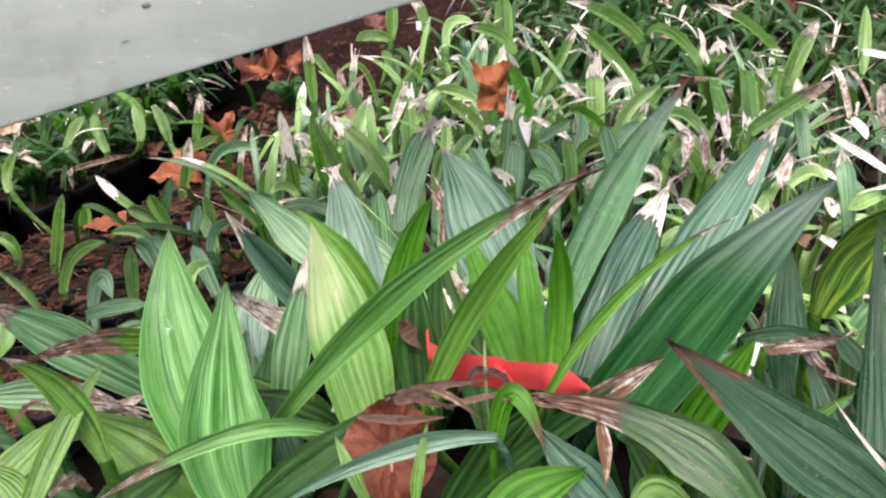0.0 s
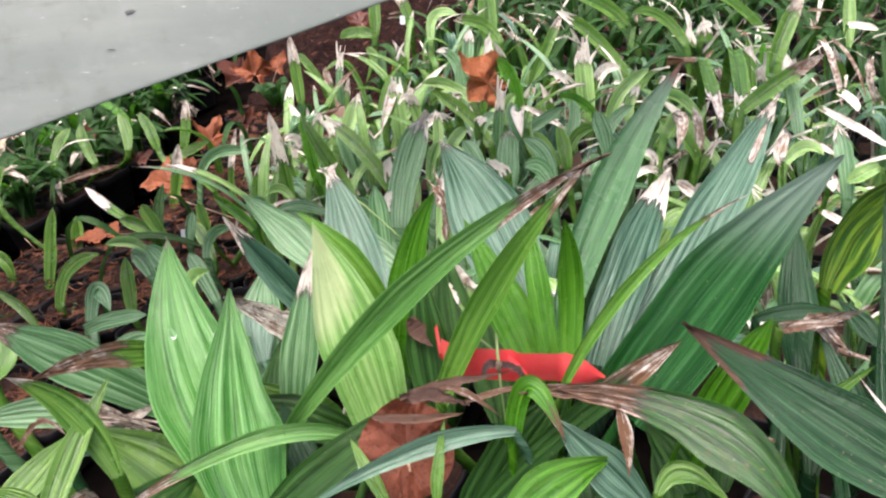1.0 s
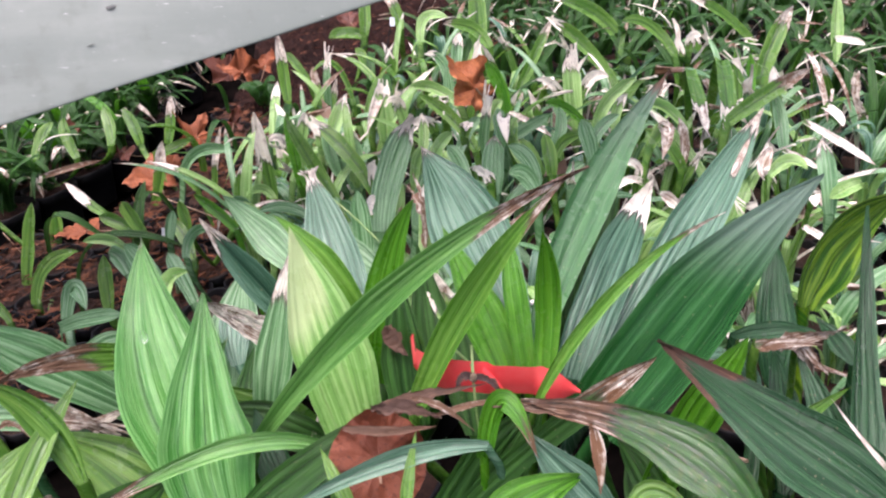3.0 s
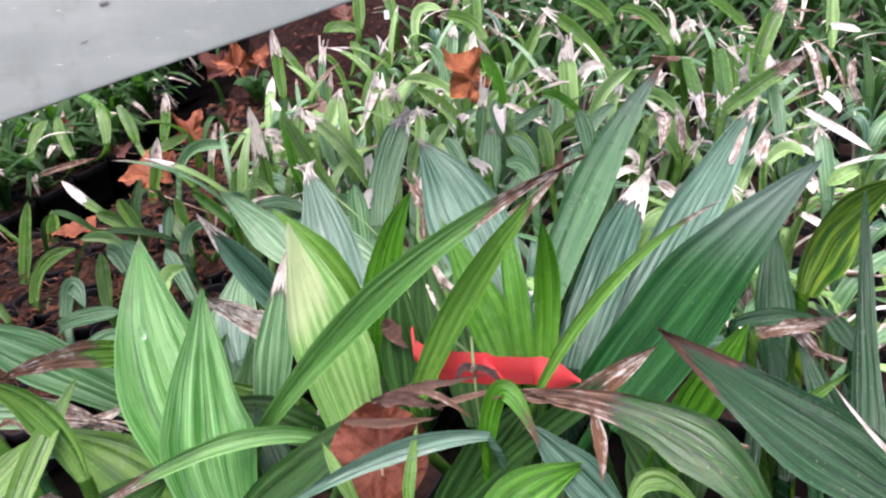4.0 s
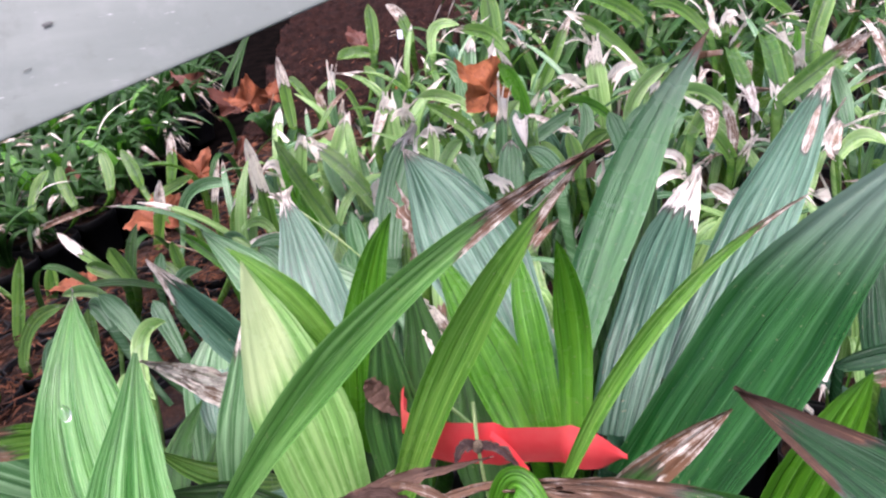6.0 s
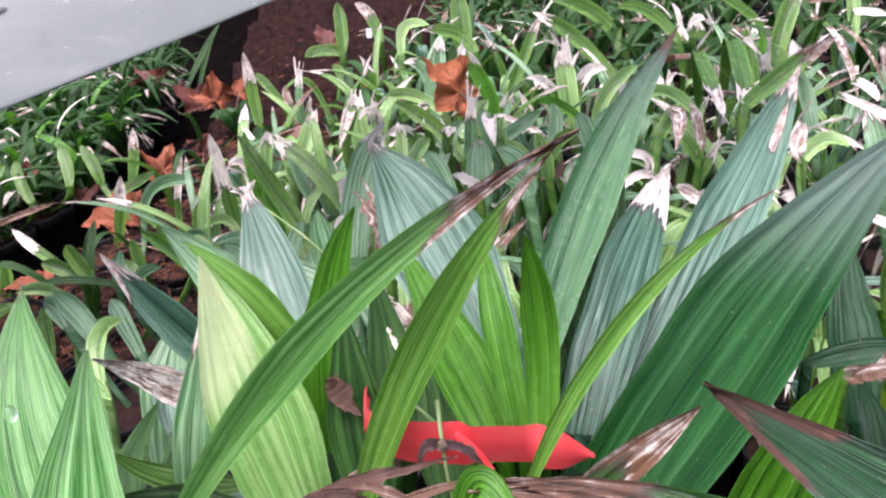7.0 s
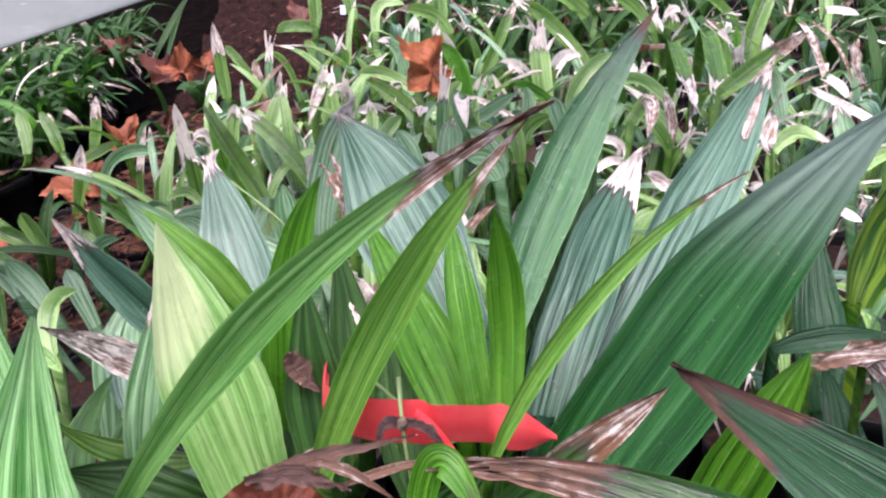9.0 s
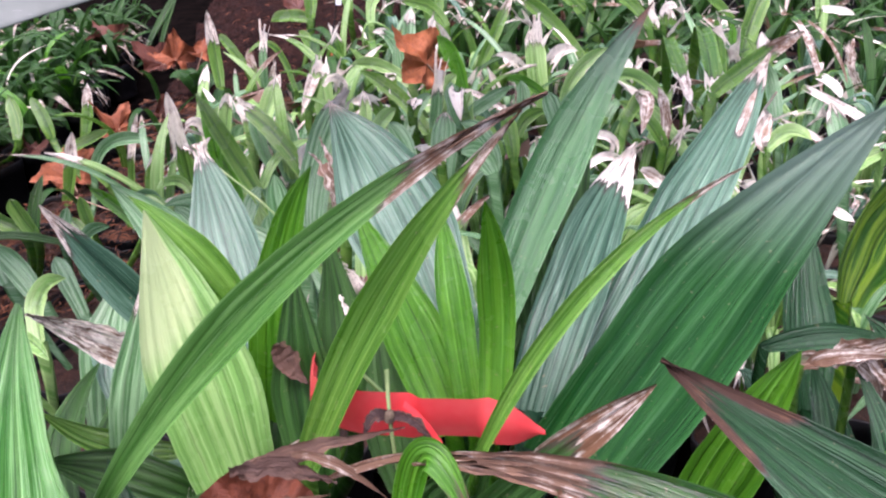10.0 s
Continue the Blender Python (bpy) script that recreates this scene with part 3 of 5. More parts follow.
sprout("green", (0.428, 0.866, 0.175), (0.447, 0.850, 0.167), (0.466, 0.833, 0.157), 0.0084, dead=.1, bleach=.9)
sprout("rib", (0.403, 0.693, 0.180), (0.404, 0.713, 0.214), (0.406, 0.743, 0.244), 0.0192, pleats=3, dead=.9, bleach=.8)
sprout("green", (0.164, 1.430, 0.057), (0.202, 1.467, 0.117), (0.249, 1.511, 0.186), 0.0202, dead=.85, bleach=.6)
sprout("green", (0.261, 0.871, 0.192), (0.284, 0.884, 0.211), (0.260, 0.816, 0.198), 0.0171, dead=.4, bleach=.6)
sprout("green", (0.257, 0.712, 0.180), (0.244, 0.721, 0.196), (0.228, 0.727, 0.207), 0.0135, dead=.3, bleach=.8, tear=.5)
sprout("green", (0.251, 0.716, 0.188), (0.267, 0.723, 0.198), (0.286, 0.727, 0.204), 0.0123, dead=.3, bleach=.8, tear=.5)
sprout("green", (0.228, 0.806, 0.183), (0.227, 0.810, 0.200), (0.198, 0.798, 0.211), 0.0108, dead=.2, bleach=1)
sprout("green", (0.238, 0.802, 0.176), (0.219, 0.801, 0.186), (0.196, 0.781, 0.183), 0.0094, dead=.2, bleach=1)
sprout("green", (0.361, 0.760, 0.196), (0.359, 0.766, 0.207), (0.377, 0.787, 0.221), 0.0140, dead=.1, bleach=.6)
sprout("green", (0.386, 0.702, 0.197), (0.382, 0.700, 0.203), (0.379, 0.680, 0.199), 0.0144, dead=.2, bleach=1)
sprout("green", (0.335, 0.618, 0.215), (0.341, 0.606, 0.214), (0.350, 0.593, 0.211), 0.0074, dead=.1, bleach=1)
sprout("green", (0.099, 0.974, 0.178), (0.093, 0.998, 0.198), (0.092, 0.951, 0.178), 0.0175, dead=.5, bleach=1)
sprout("green", (0.038, 1.021, 0.162), (0.044, 1.028, 0.182), (0.042, 1.009, 0.180), 0.0182, dead=.4, bleach=1, tear=1)
sprout("green", (0.016, 1.128, 0.147), (0.014, 1.145, 0.174), (0.008, 1.112, 0.159), 0.0183, dead=.5, bleach=1, tear=1)
sprout("green", (-0.101, 1.125, 0.147), (-0.087, 1.148, 0.184), (-0.107, 1.092, 0.151), 0.0168, dead=.5, bleach=.8)
sprout("green", (-0.219, 1.061, 0.144), (-0.234, 1.067, 0.165), (-0.248, 1.052, 0.169), 0.0155, dead=.3, bleach=1)
sprout("light", (-0.207, 1.057, 0.136), (-0.200, 1.077, 0.169), (-0.194, 1.092, 0.194), 0.0176, dead=.75, bleach=1)
sprout("light", (-0.183, 1.112, 0.129), (-0.186, 1.126, 0.153), (-0.198, 1.137, 0.172), 0.0168, dead=.3, bleach=1, tear=.6)
sprout("green", (-0.512, 1.232, -0.003), (-0.495, 1.250, 0.046), (-0.483, 1.271, 0.099), 0.0205, dead=.6, bleach=.7)
sprout("green", (-0.379, 1.166, 0.036), (-0.378, 1.191, 0.076), (-0.362, 1.226, 0.134), 0.0107, dead=.55, bleach=.7)
sprout("rib", (-0.434, 1.181, 0.063), (-0.396, 1.185, 0.107), (-0.326, 1.157, 0.114), 0.0192)
sprout("green", (-0.647, 1.002, -0.008), (-0.642, 1.039, 0.042), (-0.635, 1.077, 0.095), 0.0205)
sprout("green", (-0.644, 1.105, -0.012), (-0.639, 1.122, 0.016), (-0.640, 1.140, 0.045), 0.0204)
sprout("green", (-0.588, 0.912, 0.014), (-0.576, 0.948, 0.052), (-0.523, 0.950, 0.073), 0.0198, pleats=3)
sprout("rib", (-0.498, 0.819, 0.048), (-0.486, 0.840, 0.082), (-0.458, 0.799, 0.072), 0.0216, pleats=4)
sprout("rib", (-0.492, 0.788, 0.056), (-0.449, 0.777, 0.074), (-0.396, 0.763, 0.086), 0.0199, pleats=4)
sprout("rib", (-0.445, 0.730, 0.053), (-0.415, 0.730, 0.072), (-0.380, 0.726, 0.081), 0.0177, pleats=3)
sprout("green", (-0.451, 0.836, 0.036), (-0.454, 0.860, 0.066), (-0.458, 0.886, 0.100), 0.0183)
sprout("green", (-0.598, 0.858, 0.022), (-0.622, 0.881, 0.041), (-0.669, 0.906, 0.066), 0.0127)
sprout("green", (-0.709, 1.023, 0.010), (-0.721, 1.037, 0.034), (-0.751, 1.044, 0.047), 0.0183)
sprout("light", (-0.415, 0.863, 0.116), (-0.436, 0.870, 0.130), (-0.470, 0.870, 0.131), 0.0135)
sprout("rib", (-0.405, 0.830, 0.101), (-0.416, 0.842, 0.120), (-0.429, 0.845, 0.127), 0.0212)
sprout("green", (-0.442, 0.961, 0.088), (-0.466, 0.970, 0.103), (-0.490, 0.975, 0.112), 0.0182)
sprout("green", (-0.430, 0.961, 0.087), (-0.445, 0.974, 0.109), (-0.456, 0.985, 0.127), 0.0182)
sprout("green", (-0.520, 1.063, 0.067), (-0.559, 1.093, 0.079), (-0.606, 1.137, 0.097), 0.0146, dead=.5, bleach=.9)
sprout("lime", (-0.272, 0.873, 0.126), (-0.295, 0.894, 0.142), (-0.329, 0.916, 0.162), 0.0136)
sprout("rib", (-0.376, 0.909, 0.095), (-0.372, 0.921, 0.115), (-0.368, 0.933, 0.133), 0.0147, pleats=4)
sprout("rib", (-0.339, 0.856, 0.101), (-0.328, 0.871, 0.126), (-0.295, 0.858, 0.140), 0.0140)
sprout("green", (-0.372, 0.978, 0.073), (-0.376, 0.989, 0.091), (-0.383, 1.002, 0.113), 0.0151)
sprout("green", (-0.395, 1.126, 0.067), (-0.408, 1.135, 0.084), (-0.424, 1.143, 0.097), 0.0131)
sprout("green", (-0.283, 1.437, 0.091), (-0.286, 1.466, 0.140), (-0.290, 1.497, 0.210), 0.0210, dead=.68, bleach=.7)
sprout("green", (-0.249, 1.508, 0.111), (-0.271, 1.523, 0.138), (-0.287, 1.536, 0.158), 0.0162)
sprout("green", (-0.217, 1.427, 0.073), (-0.225, 1.454, 0.116), (-0.229, 1.471, 0.146), 0.0157, dead=.5, bleach=.4)
sprout("green", (-0.155, 1.430, 0.073), (-0.184, 1.471, 0.143), (-0.227, 1.446, 0.142), 0.0112)
sprout("green", (-0.149, 1.799, 0.104), (-0.189, 1.803, 0.112), (-0.227, 1.778, 0.112), 0.0298)
sprout("green", (-0.146, 1.799, 0.104), (-0.140, 1.827, 0.149), (-0.142, 1.859, 0.201), 0.0275)
sprout("green", (-0.133, 1.653, 0.055), (-0.144, 1.673, 0.088), (-0.161, 1.686, 0.111), 0.0204)
sprout("green", (-0.059, 1.755, 0.123), (-0.069, 1.782, 0.169), (-0.099, 1.803, 0.204), 0.0245, dead=.6, bleach=.6)
sprout("light", (-0.015, 1.691, 0.112), (0.001, 1.718, 0.155), (0.051, 1.696, 0.155), 0.0229)
sprout("green", (0.128, 1.581, 0.116), (0.095, 1.603, 0.154), (0.035, 1.589, 0.172), 0.0265, dead=.9, bleach=.5)
sprout("rib", (0.033, 1.394, 0.102), (0.022, 1.431, 0.143), (-0.009, 1.429, 0.162), 0.0204, dead=.8, bleach=1.2)
sprout("green", (0.088, 1.448, 0.091), (0.094, 1.471, 0.129), (0.101, 1.495, 0.168), 0.0225, dead=.35, bleach=1.2, tear=1)
sprout("light", (0.043, 1.206, 0.139), (0.004, 1.232, 0.163), (-0.040, 1.215, 0.176), 0.0192)
sprout("green", (0.057, 1.056, 0.122), (0.026, 1.101, 0.159), (-0.025, 1.132, 0.193), 0.0193)
sprout("rib", (0.099, 1.013, 0.145), (0.093, 1.027, 0.169), (0.090, 1.043, 0.195), 0.0224, pleats=3)
sprout("rib", (0.098, 0.982, 0.170), (0.126, 0.990, 0.182), (0.157, 0.989, 0.200), 0.0162, pleats=3)
sprout("green", (0.132, 0.919, 0.143), (0.123, 0.932, 0.165), (0.110, 0.954, 0.182), 0.0169)
sprout("green", (0.147, 0.918, 0.141), (0.146, 0.932, 0.164), (0.143, 0.957, 0.186), 0.0182)
sprout("lime", (0.233, 1.142, 0.119), (0.205, 1.155, 0.142), (0.173, 1.139, 0.156), 0.0171)
sprout("light", (0.239, 1.068, 0.133), (0.262, 1.092, 0.170), (0.309, 1.109, 0.196), 0.0190)
sprout("green", (0.339, 1.338, 0.090), (0.295, 1.398, 0.153), (0.224, 1.442, 0.209), 0.0253, dead=.85, bleach=1)
sprout("green", (0.442, 1.664, 0.044), (0.384, 1.713, 0.127), (0.255, 1.719, 0.182), 0.0324, dead=.85, bleach=.8)
sprout("green", (0.116, 1.133, 0.149), (0.144, 1.106, 0.142), (0.174, 1.075, 0.128), 0.0097, dead=-.1, bleach=.6)
sprout("green", (0.460, 1.364, 0.127), (0.460, 1.384, 0.160), (0.460, 1.406, 0.196), 0.0223, dead=.25, bleach=1.2, tear=1)
sprout("green", (0.479, 1.372, 0.139), (0.485, 1.380, 0.163), (0.497, 1.367, 0.169), 0.0189, dead=.3, bleach=1)
sprout("green", (0.437, 1.321, 0.153), (0.397, 1.359, 0.199), (0.344, 1.345, 0.216), 0.0208)
sprout("green", (0.687, 1.573, 0.074), (0.624, 1.610, 0.138), (0.536, 1.611, 0.183), 0.0224, dead=.72, bleach=.8)
sprout("green", (0.522, 1.223, 0.084), (0.525, 1.248, 0.125), (0.525, 1.276, 0.171), 0.0182)
sprout("lime", (0.541, 1.225, 0.087), (0.546, 1.248, 0.124), (0.551, 1.271, 0.161), 0.0175)
sprout("green", (0.601, 1.325, 0.055), (0.629, 1.370, 0.128), (0.682, 1.413, 0.196), 0.0303, dead=.82, bleach=.5)
sprout("green", (0.644, 1.273, 0.161), (0.624, 1.175, 0.154), (0.601, 1.071, 0.118), 0.0130, dead=.2, bleach=.45, foot=.7, tear=.4)
sprout("green", (0.660, 1.262, 0.158), (0.652, 1.170, 0.152), (0.640, 1.085, 0.120), 0.0080, dead=.1, bleach=.35, foot=.7, tear=.4)
sprout("light", (0.806, 1.453, 0.063), (0.813, 1.488, 0.120), (0.823, 1.527, 0.184), 0.0229)
sprout("green", (0.755, 1.380, 0.137), (0.779, 1.372, 0.134), (0.800, 1.354, 0.131), 0.0147, dead=-.1, bleach=1.1)
sprout("green", (0.679, 1.116, 0.092), (0.668, 1.136, 0.125), (0.682, 1.156, 0.158), 0.0198, dead=.1, bleach=.5, tear=1)
sprout("light", (0.352, 1.002, 0.153), (0.318, 1.031, 0.182), (0.266, 0.996, 0.186), 0.0166)
sprout("green", (0.319, 0.905, 0.148), (0.323, 0.921, 0.175), (0.319, 0.937, 0.201), 0.0140, dead=-.1, bleach=.45, tear=.5)
sprout("green", (0.316, 0.901, 0.142), (0.300, 0.918, 0.170), (0.274, 0.939, 0.187), 0.0165)
sprout("rib", (-0.179, 0.881, 0.134), (-0.209, 0.887, 0.146), (-0.237, 0.867, 0.152), 0.0150, pleats=3)
sprout("light", (-0.240, 0.981, 0.110), (-0.258, 0.990, 0.125), (-0.276, 0.966, 0.125), 0.0132)
sprout("rib", (-0.075, 0.673, 0.172), (-0.110, 0.696, 0.192), (-0.152, 0.713, 0.203), 0.0267, pleats=4)
sprout("rib", (-0.086, 0.767, 0.134), (-0.105, 0.777, 0.153), (-0.113, 0.788, 0.171), 0.0269, pleats=3)
sprout("light", (-0.013, 0.909, 0.173), (-0.000, 0.924, 0.196), (0.019, 0.933, 0.209), 0.0165)
sprout("rib", (0.032, 0.853, 0.173), (0.023, 0.877, 0.194), (0.010, 0.896, 0.208), 0.0183, pleats=3)
sprout("green", (0.020, 0.909, 0.171), (0.019, 0.917, 0.183), (0.017, 0.924, 0.195), 0.0165, dead=.2, bleach=1.2, tear=1)
sprout("green", (0.060, 0.852, 0.171), (0.049, 0.855, 0.187), (0.034, 0.844, 0.197), 0.0185, dead=.2, bleach=1.2, tear=1)
sprout("green", (-0.093, 0.943, 0.137), (-0.095, 0.954, 0.154), (-0.090, 0.962, 0.167), 0.0147, dead=.2, bleach=1.2, tear=1)
sprout("green", (-0.094, 0.835, 0.151), (-0.092, 0.842, 0.162), (-0.086, 0.848, 0.172), 0.0128, dead=.1, bleach=1.2, tear=1)
sprout("rib", (0.111, 0.828, 0.168), (0.099, 0.838, 0.185), (0.080, 0.831, 0.192), 0.0237, pleats=4)
sprout("rib", (0.159, 0.846, 0.156), (0.165, 0.856, 0.172), (0.179, 0.862, 0.182), 0.0213, pleats=3)
sprout("light", (-0.037, 0.898, 0.155), (-0.031, 0.914, 0.181), (-0.019, 0.924, 0.198), 0.0140)
sprout("green", (-0.003, 1.073, 0.152), (-0.015, 1.075, 0.167), (-0.036, 1.062, 0.175), 0.0190, dead=.4, bleach=1.2)
sprout("light", (0.079, 1.072, 0.147), (0.088, 1.097, 0.168), (0.104, 1.106, 0.182), 0.0174)
sprout("green", (0.159, 0.958, 0.147), (0.172, 0.969, 0.165), (0.195, 0.964, 0.175), 0.0147)
sprout("green", (0.213, 1.353, 0.121), (0.210, 1.330, 0.123), (0.203, 1.303, 0.116), 0.0211, dead=-.1, bleach=1.3)
sprout("green", (0.591, 1.081, 0.135), (0.595, 1.056, 0.133), (0.598, 1.028, 0.125), 0.0187, dead=.2, bleach=1.2)
sprout("green", (0.337, 1.144, 0.156), (0.342, 1.137, 0.161), (0.344, 1.104, 0.148), 0.0168, dead=.3, bleach=1.2, tear=1)
sprout("light", (0.386, 0.805, 0.172), (0.411, 0.813, 0.185), (0.424, 0.790, 0.184), 0.0162)
sprout("light", (0.441, 0.710, 0.206), (0.423, 0.707, 0.202), (0.394, 0.684, 0.205), 0.0156)
sprout("green", (-0.818, 1.326, 0.033), (-0.854, 1.355, 0.063), (-0.902, 1.364, 0.081), 0.0204, dead=-.1, bleach=.3, tear=.4)
sprout("green", (-0.717, 1.279, 0.047), (-0.674, 1.285, 0.054), (-0.597, 1.274, 0.070), 0.0115, dead=.1, bleach=.2)
sprout("green", (-0.523, 1.398, 0.040), (-0.513, 1.418, 0.073), (-0.508, 1.447, 0.121), 0.0202, dead=.72, bleach=.7)
sprout("green", (-0.555, 1.352, 0.062), (-0.564, 1.369, 0.090), (-0.587, 1.398, 0.121), 0.0203)
sprout("green", (-0.609, 1.352, 0.065), (-0.613, 1.381, 0.094), (-0.629, 1.411, 0.125), 0.0219)
sprout("green", (-0.661, 1.314, 0.063), (-0.680, 1.343, 0.092), (-0.690, 1.372, 0.121), 0.0200)
sprout("green", (-0.736, 1.314, 0.067), (-0.728, 1.343, 0.095), (-0.709, 1.369, 0.117), 0.0214)
sprout("green", (-0.516, 1.294, 0.061), (-0.490, 1.298, 0.067), (-0.441, 1.310, 0.083), 0.0210)
sprout("green", (-0.746, 1.124, 0.082), (-0.754, 1.148, 0.102), (-0.744, 1.179, 0.134), 0.0189)
sprout("light", (-0.224, 0.840, 0.107), (-0.239, 0.870, 0.138), (-0.262, 0.892, 0.157), 0.0164, pleats=2)
sprout("rib", (-0.188, 0.802, 0.120), (-0.198, 0.829, 0.146), (-0.218, 0.839, 0.164), 0.0213, pleats=3)
sprout("rib", (-0.154, 0.814, 0.118), (-0.147, 0.841, 0.144), (-0.131, 0.866, 0.166), 0.0171, pleats=2)
sprout("light", (-0.138, 0.864, 0.104), (-0.146, 0.892, 0.132), (-0.157, 0.922, 0.162), 0.0154, dead=.85, bleach=.9, tear=.5)
sprout("rib", (-0.103, 0.817, 0.121), (-0.111, 0.844, 0.147), (-0.128, 0.846, 0.170), 0.0171, pleats=3)
sprout("light", (-0.066, 0.871, 0.112), (-0.059, 0.899, 0.139), (-0.063, 0.928, 0.168), 0.0167, pleats=2)
sprout("rib", (-0.039, 0.853, 0.120), (-0.030, 0.892, 0.145), (-0.013, 0.919, 0.169), 0.0165, pleats=2)
sprout("light", (-0.002, 0.857, 0.124), (-0.010, 0.894, 0.147), (-0.017, 0.919, 0.169), 0.0140, dead=.8, bleach=.9, tear=.5)
sprout("lime", (-0.174, 0.924, 0.108), (-0.181, 0.953, 0.138), (-0.200, 0.979, 0.162), 0.0159)
sprout("rib", (-0.254, 0.916, 0.100), (-0.270, 0.942, 0.123), (-0.289, 0.939, 0.139), 0.0148)
sprout("light", (-0.222, 1.039, 0.108), (-0.208, 1.066, 0.132), (-0.212, 1.093, 0.158), 0.0162, dead=.82, bleach=.9)
sprout("rib", (-0.152, 1.043, 0.110), (-0.164, 1.072, 0.140), (-0.168, 1.101, 0.169), 0.0177)
sprout("light", (-0.030, 1.005, 0.138), (-0.020, 1.031, 0.162), (-0.021, 1.060, 0.190), 0.0155, dead=.85, bleach=.9)
sprout("rib", (0.028, 1.009, 0.141), (0.044, 1.035, 0.165), (0.065, 1.045, 0.181), 0.0169)
sprout("light", (0.112, 0.954, 0.143), (0.103, 0.982, 0.170), (0.112, 1.007, 0.193), 0.0148)
sprout("rib", (0.157, 0.989, 0.141), (0.176, 1.015, 0.164), (0.178, 1.041, 0.188), 0.0166)
sprout("rib", (0.207, 0.961, 0.150), (0.227, 0.987, 0.172), (0.258, 1.006, 0.183), 0.0162)
sprout("light", (0.259, 1.015, 0.140), (0.262, 1.044, 0.168), (0.282, 1.059, 0.192), 0.0155, dead=.8, bleach=.9)
sprout("rib", (-0.336, 0.752, 0.119), (-0.359, 0.779, 0.144), (-0.378, 0.786, 0.170), 0.0219, pleats=3)
sprout("light", (-0.311, 0.682, 0.122), (-0.318, 0.722, 0.147), (-0.287, 0.719, 0.165), 0.0180, pleats=1)
sprout("rib", (-0.310, 0.768, 0.090), (-0.332, 0.805, 0.109), (-0.353, 0.837, 0.123), 0.0188, pleats=3)
sprout("light", (-0.316, 0.644, 0.136), (-0.310, 0.661, 0.145), (-0.280, 0.633, 0.140), 0.0139, pleats=1)
sprout("green", (-0.357, 0.925, 0.056), (-0.375, 0.962, 0.076), (-0.397, 0.985, 0.094), 0.0176)

# random seedlings: a stock of leaf shapes, shared by the pots that the camera passes and by those behind them
RS = random.Random(11)


def stock_leaf(kind, length, lean, arch, width, dead, bleach, seed):
    b = (0.0, 0.004, 0.006)
    m = (0.0, 0.006 + length * 0.5 * math.sin(lean), length * 0.52 * math.cos(lean))
    t = (0.0, m[1] + length * 0.5 * math.sin(lean + arch), m[2] + length * 0.5 * math.cos(lean + arch))
    return blade(b, m, t, width, peak=0.5, foot=0.8, sharp=4.0, pleats=2, cup=0.15, dead=dead, bleach=bleach, tear=0.0 if dead > 0.9 else 0.7 if seed % 3 == 0 else 0.4, along=12, face=(0.0, -0.5, 0.86), seed=seed, root=None)


STOCK = []
for i in range(60):
    kind = RS.choice(["green", "light", "deep", "light", "silver", "rib", "deep", "rib"])
    dry = RS.random() < 0.58
    arr = stock_leaf(kind, RS.uniform(0.13, 0.235), radians(RS.uniform(3, 36)), radians(RS.choice([RS.uniform(20, 60), RS.uniform(70, 130), RS.uniform(85, 150)])), RS.uniform(0.011, 0.024), RS.uniform(0.74, 0.94) if dry else 1.2, RS.choice((RS.uniform(0.1, 0.6), RS.uniform(0.85, 1.3))), 500 + i)
    STOCK.append((kind, dry, arr, leaf_mesh("leaf", arr, LEAF[kind])))
    if dry:
        DRY.add(STOCK[-1][3].name)
SHREDS = []
for i in range(10):
    arr = stock_leaf("green", RS.uniform(0.14, 0.21), radians(RS.uniform(4, 30)), radians(RS.uniform(50, 150)), RS.uniform(0.005, 0.010), RS.uniform(0.3, 0.5), RS.uniform(0.6, 1.25), 601 + 3 * i)
    SHREDS.append(("green", True, arr, leaf_mesh("leaf", arr, LEAF["green"])))
    DRY.add(SHREDS[-1][3].name)
DEEP = [q for q in STOCK if q[0] in ("deep", "green")]
FRESH = [q for q in DEEP if not q[1]]
MIDDLE = [q for q in STOCK if q[0] in ("green", "rib")]
LOW = [q for q in FRESH if q[0] == "deep"]
SHADY = [q for q in STOCK if q[0] == "deep"]
PALE = [q for q in STOCK if q[0] in ("light", "rib")] + [q for q in STOCK if q[0] in ("silver", "green")][::2]
GRASS = []
for i in range(20):
    # mostly deep green: the shade over this bed is in the leaf colour
    kind = RS.choice(["deep", "deep", "deep", "lime", "deep", "deep", "deep"])
    dry = RS.random() < 0.3
    arr = stock_leaf(kind, RS.uniform(0.09, 0.165), radians(RS.uniform(4, 60)), radians(RS.uniform(20, 100)), RS.uniform(0.011, 0.021), 0.72 if dry else 1.2, 0.6, 700 + i)
    GRASS.append((kind, dry, arr, leaf_mesh("leaf", arr, LEAF[kind])))


def in_dense(x, y):
    return x > dense_x(y)


FAR = {}


def add_far(kind, arr, x, y, z, turn, size):
    v, f, uu, vv, dd, bb, rib = arr
    c, s = math.cos(turn), math.sin(turn)
    w = v * size @ np.array(((c, s, 0), (-s, c, 0), (0, 0, 1))) + np.array((x, y, z))
    pack = FAR.setdefault(kind, [[], [], [], [], [], [], [], 0])
    base = pack[7]
    pack[0].append(w)
    pack[1] += [tuple(q + base for q in face_) for face_ in f]
    for k, val in ((2, uu), (3, vv), (4, dd), (5, bb), (6, rib)):
        pack[k].append(val)
    pack[7] += len(w)


cells = []
